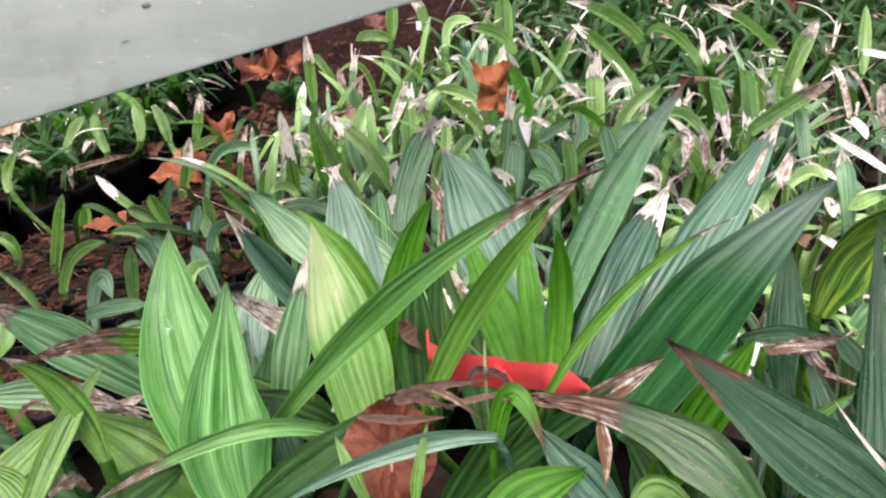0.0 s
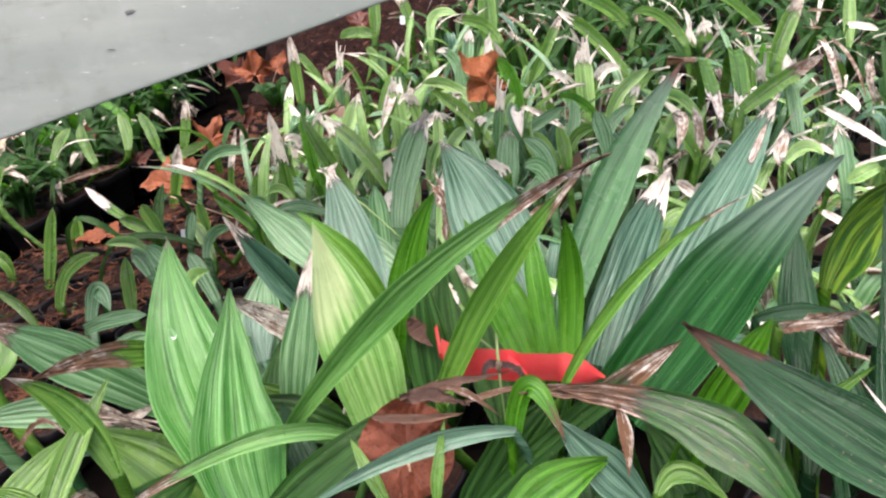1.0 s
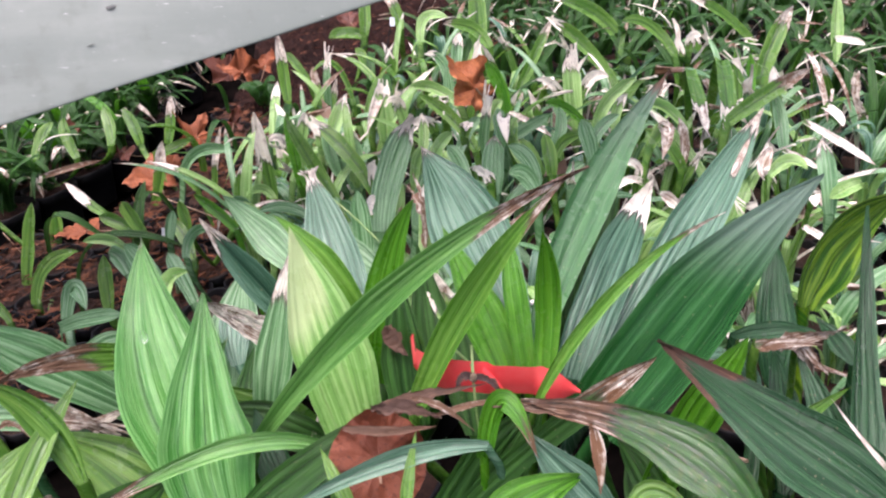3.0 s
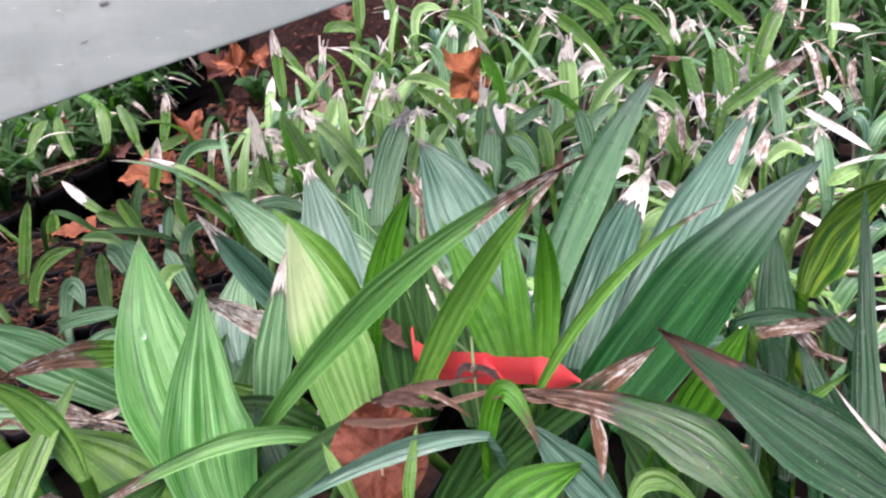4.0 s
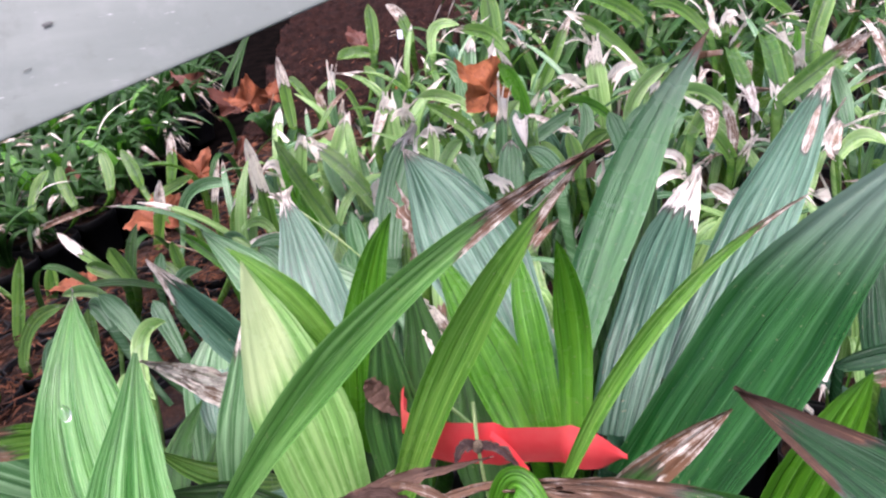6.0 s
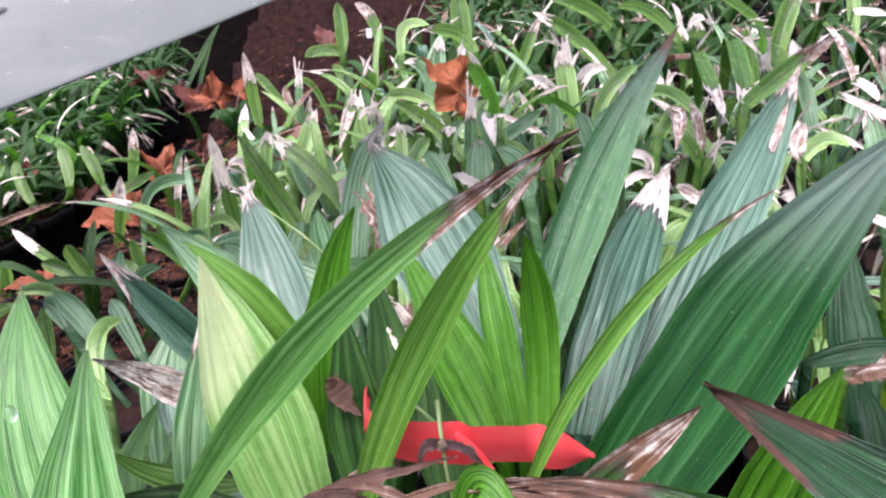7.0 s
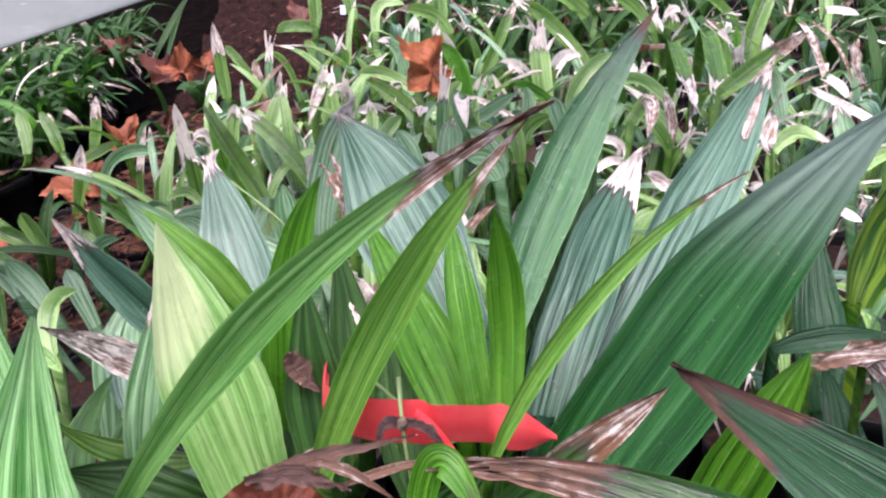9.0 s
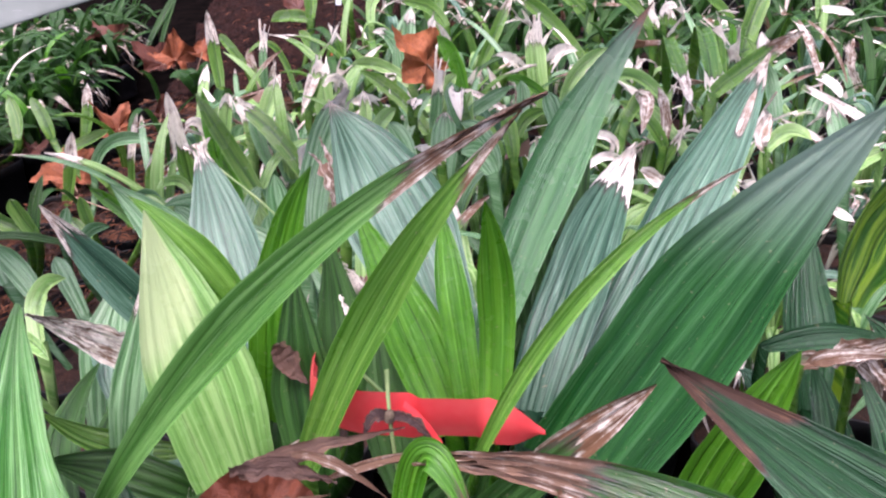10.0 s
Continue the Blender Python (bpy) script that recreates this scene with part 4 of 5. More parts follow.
for iu in range(-30, 44):
    for iv in range(-34, 44):
        x, y = cell_place((iu, iv))
        if y < (0.60 if x < 0.46 else 0.0) or y > (2.42 - 0.10 * x if x > gap_x(y) else 2.36 + 0.05 * math.sin(9 * x)) or abs(x) > 1.95:
            continue
        if in_gap(x, y):
            continue
        if math.hypot(x - 0.02, y - 0.45) < 0.24 or (x < -0.05 and y < 0.72 and x > -0.5) or (-0.5 < x < -0.2 and y < 0.88):
            continue
        if y > 1.68 and gap_x(y) < x and not in_dense(x, y):
            continue
        cells.append((math.hypot(0.8 * x, y - 1.1), iu, iv, x, y))
cells.sort()
made = 0
far_pots = []
for dist, iu, iv, x, y in cells:
    dense, left = in_dense(x, y), x < gap_x(y)
    r = random.Random(iu * 7919 + iv * 31)
    taken = (iu, iv) in CELLS
    if left:
        count, stock = r.randint(9, 11), GRASS
    elif dense:
        count, stock = (r.randint(2, 4) if taken else r.randint(6, 8) if y < 1.35 else r.randint(4, 5)), STOCK
    else:
        count, stock = 0, STOCK
        if y < 1.45:
            count = r.choice((0, 0, 0, 0, 1, 1)) if x > -0.5 else r.choice((0, 0, 0, 1))
        elif r.random() < 0.2:
            count = 1
    near = made < 300
    if near:
        ob = potted((iu, iv))
        made += 1
    elif taken:
        ob, near = CELLS[(iu, iv)], True
    else:
        far_pots.append((x, y))
    brim = 8 if left and gap_x(y) - x < 0.25 else 0
    shreds = r.choice((0, 1, 1, 1)) if dense and y + 0.3 * x < 1.4 and x < 0.45 else r.choice((0, 0, 1)) if dense or left else 0
    for k in range(count + brim + shreds):
        kind, dry, arr, me = r.choice(stock if k < count else LOW)
        # towards the back, darker leaf kinds stand in for the shade there
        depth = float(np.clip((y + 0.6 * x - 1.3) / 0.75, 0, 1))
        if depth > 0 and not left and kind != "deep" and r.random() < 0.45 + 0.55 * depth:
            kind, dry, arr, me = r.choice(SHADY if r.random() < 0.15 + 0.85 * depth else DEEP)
        if kind == "deep" and dense and depth < 0.55 and r.random() < 0.6:
            kind, dry, arr, me = r.choice(MIDDLE)
        if dense and y + 0.5 * x < 1.32 and r.random() < 0.9:
            kind, dry, arr, me = r.choice(PALE)
        # far left bed swaps lime for deep leaves, again as painted shade
        if left and y > 1.85 and kind == "lime":
            kind, dry, arr, me = r.choice(LOW)
        if k >= count + brim:
            kind, dry, arr, me = r.choice(SHREDS)
        if not dense and not left:
            kind, dry, arr, me = r.choice(FRESH)
        turn, size = r.uniform(0, 6.28), r.uniform(0.75, 1.08) if k < count or k >= count + brim else r.uniform(0.6, 0.9)
        if y < 0.98 and -0.35 < x < 0.06:
            turn = r.uniform(-1.0, 0.7)
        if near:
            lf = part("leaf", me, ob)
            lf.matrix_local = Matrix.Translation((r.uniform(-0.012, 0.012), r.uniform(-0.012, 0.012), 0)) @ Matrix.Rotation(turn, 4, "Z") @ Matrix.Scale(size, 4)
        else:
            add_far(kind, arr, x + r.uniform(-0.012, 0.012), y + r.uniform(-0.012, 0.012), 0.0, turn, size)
for c, ob in CELLS.items():
    grown = [ch for ch in ob.children if ch.name.startswith("leaf")]
    scorched = [ch for ch in grown if ch.data.name in DRY]
    x, y = cell_place(c)
    if not grown:
        tagged(ob, "black plastic pot of rust-brown bark compost, no seedling", "plant pot")
    elif x < gap_x(y):
        tagged(ob, "grassy young seedling with narrow green leaves in a black pot")
    elif len(grown) < 3:
        tagged(ob, "sparse palm seedling with %s strap %s in a black pot" % (("one", "leaf") if len(grown) == 1 else ("two", "leaves")))
    elif len(scorched) > 2:
        tagged(ob, "potted palm seedling with many bleached and torn leaf ends")
    elif scorched:
        tagged(ob, "potted palm seedling with a few bleached leaf ends")
    else:
        tagged(ob, "healthy palm seedling with all green strap leaves in a black pot")
far = thing("distant_seedlings", (0, 0, 0), "mass of green seedlings with bleached leaf ends in the far beds", "seedlings")
tagged(far, kind="stuff")
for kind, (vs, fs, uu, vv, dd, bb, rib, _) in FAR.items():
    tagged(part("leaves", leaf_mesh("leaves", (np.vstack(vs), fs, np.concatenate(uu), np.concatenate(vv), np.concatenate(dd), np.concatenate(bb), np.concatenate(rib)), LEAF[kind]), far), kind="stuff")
for src, mat, nm in ((POT_ME, MAT_POT, "pots"), (SOIL_ME, MAT_SOIL, "soil")):
    base_v = np.array([v.co[:] for v in src.vertices])
    base_f = [tuple(p.vertices) for p in src.polygons]
    vs = [base_v + np.array((x, y, 0)) for x, y in far_pots]
    fs = [tuple(q + i * len(base_v) for q in fc) for i in range(len(far_pots)) for fc in base_f]
    tagged(part(nm, mesh_of(nm, np.vstack(vs), fs, mat), far), kind="stuff")

# bark fibres on the fill of the pots, and crumbs in the gap
rs = np.random.RandomState(5)
fv, ff = [], []


def fibre(x, y, z, length, wide):
    a, tilt = rs.uniform(0, 6.28), rs.uniform(-0.35, 0.35)
    d = np.array((math.cos(a) * math.cos(tilt), math.sin(a) * math.cos(tilt), math.sin(tilt)))
    n_ = np.array((-math.sin(a), math.cos(a), 0.0))
    c, k = np.array((x, y, z)), len(fv)
    for e, w in ((-0.5, 0.5), (0.0, 1.0), (0.5, 0.4)):
        for sgn in (-1, 1):
            fv.append(c + d * length * e + n_ * wide * w * sgn * 0.5 + np.array((0, 0, 0.0015 * (1 - abs(e)) - 0.0008 * sgn)))
    for i in (0, 2):
        ff.append((k + i, k + i + 1, k + i + 3, k + i + 2))


for dist, iu, iv, x, y in cells:
    if x > gap_x(y) and x < dense_x(y) + 0.22:
        for _ in range(110):
            a, q = rs.uniform(0, 6.28), 0.045 * math.sqrt(rs.uniform(0, 1))
            fibre(x + q * math.cos(a), y + q * math.sin(a), 0.001 + rs.uniform(0, 0.004) + (0.005 if q > 0.036 else 0), rs.uniform(0.006, 0.024), rs.uniform(0.0007, 0.002))
for _ in range(260):
    y = rs.uniform(1.62, 2.6)
    x = rs.uniform(gap_x(y) + 0.14, dense_x(y))
    fibre(x, y, 0.024 + 0.030 * noise.noise((x * 7, y * 7, 2)) + 0.016 * noise.noise((x * 26, y * 26, 7)), rs.uniform(0.006, 0.022), rs.uniform(0.0006, 0.0016))
tagged(new("bark_fibres", mesh_of("bark_fibres", fv, ff, MAT_NEEDLE, False)), "loose rust-orange bark fibres on the pot fill", "mulch", kind="stuff")

# spilled compost over the bare end of the bed
hv, nu, nv = [], 240, 110


def bank_height(x, y):
    """The crumbly top of the spilled compost: swells, lumps and clods."""
    z = 0.012 + 0.030 * noise.noise((x * 7, y * 7, 2)) + 0.016 * noise.noise((x * 26, y * 26, 7)) + 0.05 * max(0.0, y - 2.2)
    return z + 0.016 * abs(noise.noise((x * 55, y * 55, 1))) + 0.008 * noise.noise((x * 120, y * 120, 4))


for i in range(nu):
    for j in range(nv):
        yy = 1.60 + 1.7 * i / (nu - 1)
        xa, xb = gap_x(yy) + 0.07 + 0.03 * noise.noise((yy * 9, 0, 3)), dense_x(yy) + 0.02
        xx = xa + (xb - xa) * j / (nv - 1)
        rim_ = min(i, nu - 1 - i, j, nv - 1 - j)
        top = bank_height(xx, yy)
        hv.append((xx, yy, top if rim_ > 5 else FLOOR + (top - FLOOR) * rim_ / 6))
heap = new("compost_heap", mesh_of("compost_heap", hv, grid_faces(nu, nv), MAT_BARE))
tagged(heap, "spilled dark brown compost over the bed", "compost", kind="stuff")

# ---- fallen leaves ----


def lobed_leaf(place, size, material, label, turn=0.0, tilt=(0, 0), lobes=5, depth=0.45, curl=0.25, seed=0, name="fallen_leaf"):
    """A dry lobed leaf: radiating pointed lobes, toothed, curled up at the edges, with its stalk."""
    r = np.random.RandomState(seed)
    ob = thing(name, place, label, "fallen leaf", "fallen leaves")
    ob.matrix_world = pose(*place, tilt[0], tilt[1], turn)
    ring, layers = 120, 8
    lengths = r.uniform(0.7, 1.12, max(lobes, 1))
    off = r.uniform(0, 50, 2)
    verts = [(0.0, 0.0, 0.0)]
    for q in range(1, layers + 1):
        for a in range(ring):
            th = 2 * math.pi * a / ring
            which = int(math.floor((th - math.pi / 2) * lobes / (2 * math.pi) + 0.5)) % lobes
            ax_ = abs(math.sin((th - math.pi / 2) * lobes / 2))
            lob = (1 - ax_ ** 0.85 + 0.22 * max(0.0, 1 - abs(ax_ - 0.55) / 0.16)) * lengths[which]
            rad = ((1 - depth) + depth * lob) * (1.12 if lobes > 1 else 1.0)
            rad *= 1 + (0.05 if lobes > 1 else 0.012) * math.sin(th * 23 + seed) * lob
            rad *= 0.72 + 0.28 * math.sin(th) if lobes > 1 else 1.0
            rr = size / 2 * rad * q / layers
            z = curl * size * (q / layers) ** 2 * (0.35 + 0.5 * math.sin(th * 2 + seed) + 0.3 * math.sin(th * 5 + 2 * seed)) + 0.012 * size * r.randn() * q / layers - 0.03 * size * abs(math.cos(th * lobes / 2)) ** 8
            z += size * 0.13 * (q / layers) * noise.noise((rr * math.cos(th) / size * 5 + off[0], rr * math.sin(th) / size * 5, off[1])) + size * 0.03 * noise.noise((rr * math.cos(th) / size * 16, rr * math.sin(th) / size * 16, off[1]))
            verts.append((rr * math.cos(th), rr * math.sin(th), z))
    faces = [(0, 1 + a, 1 + (a + 1) % ring) for a in range(ring)]
    for q in range(layers - 1):
        faces += [(1 + q * ring + a, 1 + (q + 1) * ring + a, 1 + (q + 1) * ring + (a + 1) % ring, 1 + q * ring + (a + 1) % ring) for a in range(ring)]
    part("blade", mesh_of("blade", verts, faces, material), ob)
    part("stalk", tube([(0, 0, 0.002), (0.0, -size * 0.45, -0.004), (size * 0.06, -size * 0.8, 0.004)], 0.0012, MAT_STALK, "stalk"), ob)
    return ob


def tube(points, radius, material, name, ring=6, taper=0.6):
    """A slim tube along a few points."""
    pts = np.array(points, float)
    q = np.linspace(0, len(pts) - 1, 5 * (len(pts) - 1) + 1)
    path = np.stack([np.interp(q, np.arange(len(pts)), pts[:, i]) for i in range(3)], 1)
    for _ in range(3):
        path[1:-1] = (path[:-2] + 2 * path[1:-1] + path[2:]) / 4
    d = np.gradient(path, axis=0)
    verts, faces = [], []
    for i, (p, v) in enumerate(zip(path, d)):
        v = v / max(np.linalg.norm(v), 1e-9)
        e1 = np.cross(v, (0.31, 0.2, 0.93))
        e1 /= max(np.linalg.norm(e1), 1e-9)
        e2 = np.cross(v, e1)
        rad = radius * (1 - (1 - taper) * i / len(path))
        for a in range(ring):
            th = 2 * math.pi * a / ring
            verts.append(p + rad * (math.cos(th) * e1 + math.sin(th) * e2))
    for i in range(len(path) - 1):
        faces += [(i * ring + a, i * ring + (a + 1) % ring, (i + 1) * ring + (a + 1) % ring, (i + 1) * ring + a) for a in range(ring)]
    return mesh_of(name, verts, faces, material)


lobed_leaf((-0.515, 1.285, 0.020), 0.150, MAT_ORANGE_SHADED, "curled orange-brown plane leaf lying on the pots", 20, (24, -8), 5, 0.42, 0.14, 1)
lobed_leaf((-0.595, 1.125, 0.010), 0.105, MAT_ORANGE_SHADED, "flat orange-tan leaf lying on bark compost", 100, (6, 4), 3, 0.4, 0.08, 2)
lobed_leaf((-0.468, 1.410, 0.045), 0.120, MAT_ORANGE_SHADED, "folded orange leaf standing on its edge", 60, (52, -20), 5, 0.55, 0.24, 3)
lobed_leaf((-0.405, 1.465, 0.045), 0.060, MAT_RUST, "twisted rust-red leaf scrap", 10, (50, 25), 3, 0.6, 0.3, 4)
lobed_leaf((-0.440, 1.765, 0.055), 0.125, MAT_ORANGE_SHADED, "orange-tan lobed leaf propped on the pots", 15, (48, 10), 5, 0.5, 0.2, 5)
lobed_leaf((-0.480, 1.800, 0.040), 0.140, MAT_RUST, "rust-brown lobed leaf under another leaf", 80, (30, -12), 5, 0.5, 0.22, 6)
lobed_leaf((-0.385, 1.785, 0.060), 0.085, MAT_ORANGE_SHADED, "small orange-tan leaf propped on the pots", -30, (52, 14), 3, 0.4, 0.2, 7)
lobed_leaf((-0.640, 1.990, 0.050), 0.140, MAT_RUST, "rust-red leaf among the seedlings", 45, (40, 0), 5, 0.5, 0.25, 8)
lobed_leaf((0.068, 1.185, 0.174), 0.150, MAT_ORANGE, "bright orange-brown plane leaf caught among the seedlings", 60, (58, -22), 5, 0.40, 0.10, 9)
lobed_leaf((-0.885, 1.420, 0.092), 0.100, MAT_BEIGE, "pale beige dry leaf resting on the seedlings", 70, (40, 0), 3, 0.3, 0.15, 10)
lobed_leaf((-0.720, 1.440, 0.050), 0.090, MAT_RUST, "rust-orange leaf among the seedlings", 35, (40, 15), 5, 0.5, 0.2, 11)
lobed_leaf((-0.610, 1.390, 0.035), 0.080, MAT_RUST, "dark rust leaf curled among the seedlings", 140, (35, -15), 5, 0.5, 0.25, 12)
lobed_leaf((0.860, 1.930, 0.090), 0.130, MAT_RUST, "rust-red leaf standing among far seedlings", 0, (70, 0), 5, 0.5, 0.15, 13)
lobed_leaf((0.700, 1.910, 0.070), 0.140, MAT_RUST, "rust-brown leaf lying among far seedlings", 60, (40, 10), 5, 0.5, 0.2, 14)
lobed_leaf((-0.205, 2.150, 0.045), 0.120, MAT_RUST, "rust-brown dry leaf lying on bare compost", 25, (36, -14), 3, 0.35, 0.18, 15)
lobed_leaf((-0.100, 1.690, 0.030), 0.080, MAT_ORANGE, "small orange leaf scrap on the pots", 10, (25, 10), 3, 0.5, 0.3, 16)
lobed_leaf((-0.210, 1.250, 0.080), 0.050, MAT_ORANGE, "small orange leaf scrap among seedlings", 40, (50, 10), 3, 0.5, 0.2, 17)
lobed_leaf((-0.060, 0.352, 0.236), 0.068, MAT_HUSK, "broad rust-brown dead leaf stuck between plants", 8, (40, 6), 1, 0.12, 0.14, 18)


# ---- large plants in front ----


BIG = pot_meshes(0.058, 0.125)
POT_TOP = 0.04


def big_plant(name, x, y, label):
    ob = thing(name, (x, y, POT_TOP), label, "plant", "larger plants in front")
    part("soil", BIG[1], part("pot", BIG[0], ob), "rust-brown bark compost")
    return ob


main = big_plant("potted_palm", 0.035, 0.455, "large palm seedling with broad pleated leaves and red tape")
pale = big_plant("potted_palm", -0.095, 0.500, "palm seedling with a pale yellow-green leaf and scorched blades")
bright = big_plant("potted_palm", -0.175, 0.385, "palm seedling with two bright striped young leaves")
front = big_plant("potted_palm", 0.012, 0.330, "palm seedling with low arching ribbed leaves")
spotted = big_plant("potted_palm", 0.135, 0.300, "palm seedling with a spotted leaf and shrivelled brown end")
side = big_plant("potted_palm", 0.245, 0.385, "dark green palm seedling with a purple-brown leaf end")
left = big_plant("potted_palm", -0.300, 0.420, "palm seedling with ribbed leaves and dry brown ends")
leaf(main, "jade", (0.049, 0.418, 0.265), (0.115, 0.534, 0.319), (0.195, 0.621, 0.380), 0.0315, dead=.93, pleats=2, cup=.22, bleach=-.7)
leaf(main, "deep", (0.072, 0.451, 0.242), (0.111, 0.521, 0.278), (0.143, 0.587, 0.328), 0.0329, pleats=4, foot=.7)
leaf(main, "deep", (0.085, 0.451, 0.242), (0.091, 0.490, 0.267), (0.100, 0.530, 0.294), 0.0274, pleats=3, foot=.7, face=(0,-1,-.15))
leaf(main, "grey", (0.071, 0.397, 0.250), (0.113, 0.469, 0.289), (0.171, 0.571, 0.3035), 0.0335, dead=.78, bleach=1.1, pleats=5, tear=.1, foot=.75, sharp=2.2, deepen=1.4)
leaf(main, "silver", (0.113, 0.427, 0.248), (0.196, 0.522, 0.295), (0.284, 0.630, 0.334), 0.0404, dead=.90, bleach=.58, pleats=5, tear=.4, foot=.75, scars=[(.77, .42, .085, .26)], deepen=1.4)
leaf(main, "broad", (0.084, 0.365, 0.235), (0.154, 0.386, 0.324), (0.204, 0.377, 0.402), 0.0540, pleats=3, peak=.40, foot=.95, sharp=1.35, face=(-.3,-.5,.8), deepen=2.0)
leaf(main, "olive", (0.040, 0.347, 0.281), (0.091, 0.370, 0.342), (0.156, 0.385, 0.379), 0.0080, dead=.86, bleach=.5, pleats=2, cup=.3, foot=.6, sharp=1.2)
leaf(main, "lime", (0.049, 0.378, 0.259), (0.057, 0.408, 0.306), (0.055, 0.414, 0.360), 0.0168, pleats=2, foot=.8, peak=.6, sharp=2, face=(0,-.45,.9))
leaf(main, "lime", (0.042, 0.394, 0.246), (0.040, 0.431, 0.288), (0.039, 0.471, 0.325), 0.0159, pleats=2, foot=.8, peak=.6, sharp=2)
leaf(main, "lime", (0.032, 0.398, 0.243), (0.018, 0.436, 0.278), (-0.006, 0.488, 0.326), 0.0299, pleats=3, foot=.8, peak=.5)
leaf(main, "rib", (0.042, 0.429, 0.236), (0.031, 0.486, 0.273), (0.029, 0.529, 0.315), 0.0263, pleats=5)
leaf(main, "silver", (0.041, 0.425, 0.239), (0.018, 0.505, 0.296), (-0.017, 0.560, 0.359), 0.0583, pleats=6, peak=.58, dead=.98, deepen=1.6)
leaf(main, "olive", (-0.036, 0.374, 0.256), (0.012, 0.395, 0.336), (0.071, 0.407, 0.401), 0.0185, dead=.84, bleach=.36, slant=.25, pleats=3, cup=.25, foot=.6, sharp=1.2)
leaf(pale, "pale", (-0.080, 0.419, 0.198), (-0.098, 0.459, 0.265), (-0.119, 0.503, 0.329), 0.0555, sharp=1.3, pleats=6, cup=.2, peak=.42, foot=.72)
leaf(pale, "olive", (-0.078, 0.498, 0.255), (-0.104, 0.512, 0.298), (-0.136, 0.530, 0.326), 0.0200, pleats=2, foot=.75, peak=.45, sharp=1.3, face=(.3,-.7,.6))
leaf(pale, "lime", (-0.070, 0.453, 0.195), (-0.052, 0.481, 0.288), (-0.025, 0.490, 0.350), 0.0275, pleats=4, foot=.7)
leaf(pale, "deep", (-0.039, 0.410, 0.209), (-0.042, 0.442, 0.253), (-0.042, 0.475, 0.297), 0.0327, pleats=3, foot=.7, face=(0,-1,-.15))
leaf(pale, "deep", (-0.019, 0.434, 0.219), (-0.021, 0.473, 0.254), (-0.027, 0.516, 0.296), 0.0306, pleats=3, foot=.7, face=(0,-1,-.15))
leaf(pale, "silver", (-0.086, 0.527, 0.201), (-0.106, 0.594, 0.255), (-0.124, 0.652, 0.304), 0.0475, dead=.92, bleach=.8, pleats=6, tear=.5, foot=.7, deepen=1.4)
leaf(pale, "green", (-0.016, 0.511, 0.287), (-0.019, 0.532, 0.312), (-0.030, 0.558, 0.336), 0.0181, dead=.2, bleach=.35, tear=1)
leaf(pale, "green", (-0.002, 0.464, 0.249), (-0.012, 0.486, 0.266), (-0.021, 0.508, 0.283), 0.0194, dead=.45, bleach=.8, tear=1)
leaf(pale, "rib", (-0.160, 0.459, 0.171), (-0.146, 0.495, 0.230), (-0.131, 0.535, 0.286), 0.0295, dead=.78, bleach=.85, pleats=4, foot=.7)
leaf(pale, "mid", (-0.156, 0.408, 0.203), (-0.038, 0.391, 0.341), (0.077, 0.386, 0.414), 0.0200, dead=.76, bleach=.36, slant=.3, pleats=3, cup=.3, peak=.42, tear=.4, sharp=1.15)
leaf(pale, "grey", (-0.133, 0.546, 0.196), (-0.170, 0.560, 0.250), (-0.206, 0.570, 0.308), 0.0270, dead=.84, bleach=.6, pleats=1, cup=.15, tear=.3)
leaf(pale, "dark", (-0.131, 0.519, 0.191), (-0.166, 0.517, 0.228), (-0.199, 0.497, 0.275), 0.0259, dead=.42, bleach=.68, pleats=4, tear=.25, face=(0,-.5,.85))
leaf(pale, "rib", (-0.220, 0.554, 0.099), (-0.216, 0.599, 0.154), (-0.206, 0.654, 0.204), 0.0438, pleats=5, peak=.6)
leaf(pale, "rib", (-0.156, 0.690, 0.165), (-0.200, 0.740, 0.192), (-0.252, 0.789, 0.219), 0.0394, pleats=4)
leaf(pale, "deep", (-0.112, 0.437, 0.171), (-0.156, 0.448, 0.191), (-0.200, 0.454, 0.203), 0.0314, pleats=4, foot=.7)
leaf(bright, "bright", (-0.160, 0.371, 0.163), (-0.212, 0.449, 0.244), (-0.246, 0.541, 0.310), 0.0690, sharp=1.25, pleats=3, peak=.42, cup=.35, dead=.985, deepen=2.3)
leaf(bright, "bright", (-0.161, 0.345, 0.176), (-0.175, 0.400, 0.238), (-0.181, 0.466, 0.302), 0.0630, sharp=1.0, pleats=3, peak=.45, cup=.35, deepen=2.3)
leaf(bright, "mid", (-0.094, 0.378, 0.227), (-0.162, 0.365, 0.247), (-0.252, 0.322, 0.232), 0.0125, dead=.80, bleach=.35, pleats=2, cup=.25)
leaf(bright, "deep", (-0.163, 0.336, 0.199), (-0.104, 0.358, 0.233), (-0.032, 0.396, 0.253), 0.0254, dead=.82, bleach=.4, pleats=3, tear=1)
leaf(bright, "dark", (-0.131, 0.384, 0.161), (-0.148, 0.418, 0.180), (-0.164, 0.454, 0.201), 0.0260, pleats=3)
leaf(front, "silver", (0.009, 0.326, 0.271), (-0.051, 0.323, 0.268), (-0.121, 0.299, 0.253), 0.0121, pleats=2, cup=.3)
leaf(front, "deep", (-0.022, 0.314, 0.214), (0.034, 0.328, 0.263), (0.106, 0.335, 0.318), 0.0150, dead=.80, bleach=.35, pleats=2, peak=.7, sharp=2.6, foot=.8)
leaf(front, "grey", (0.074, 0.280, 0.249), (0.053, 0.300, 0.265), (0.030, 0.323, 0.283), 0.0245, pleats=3)
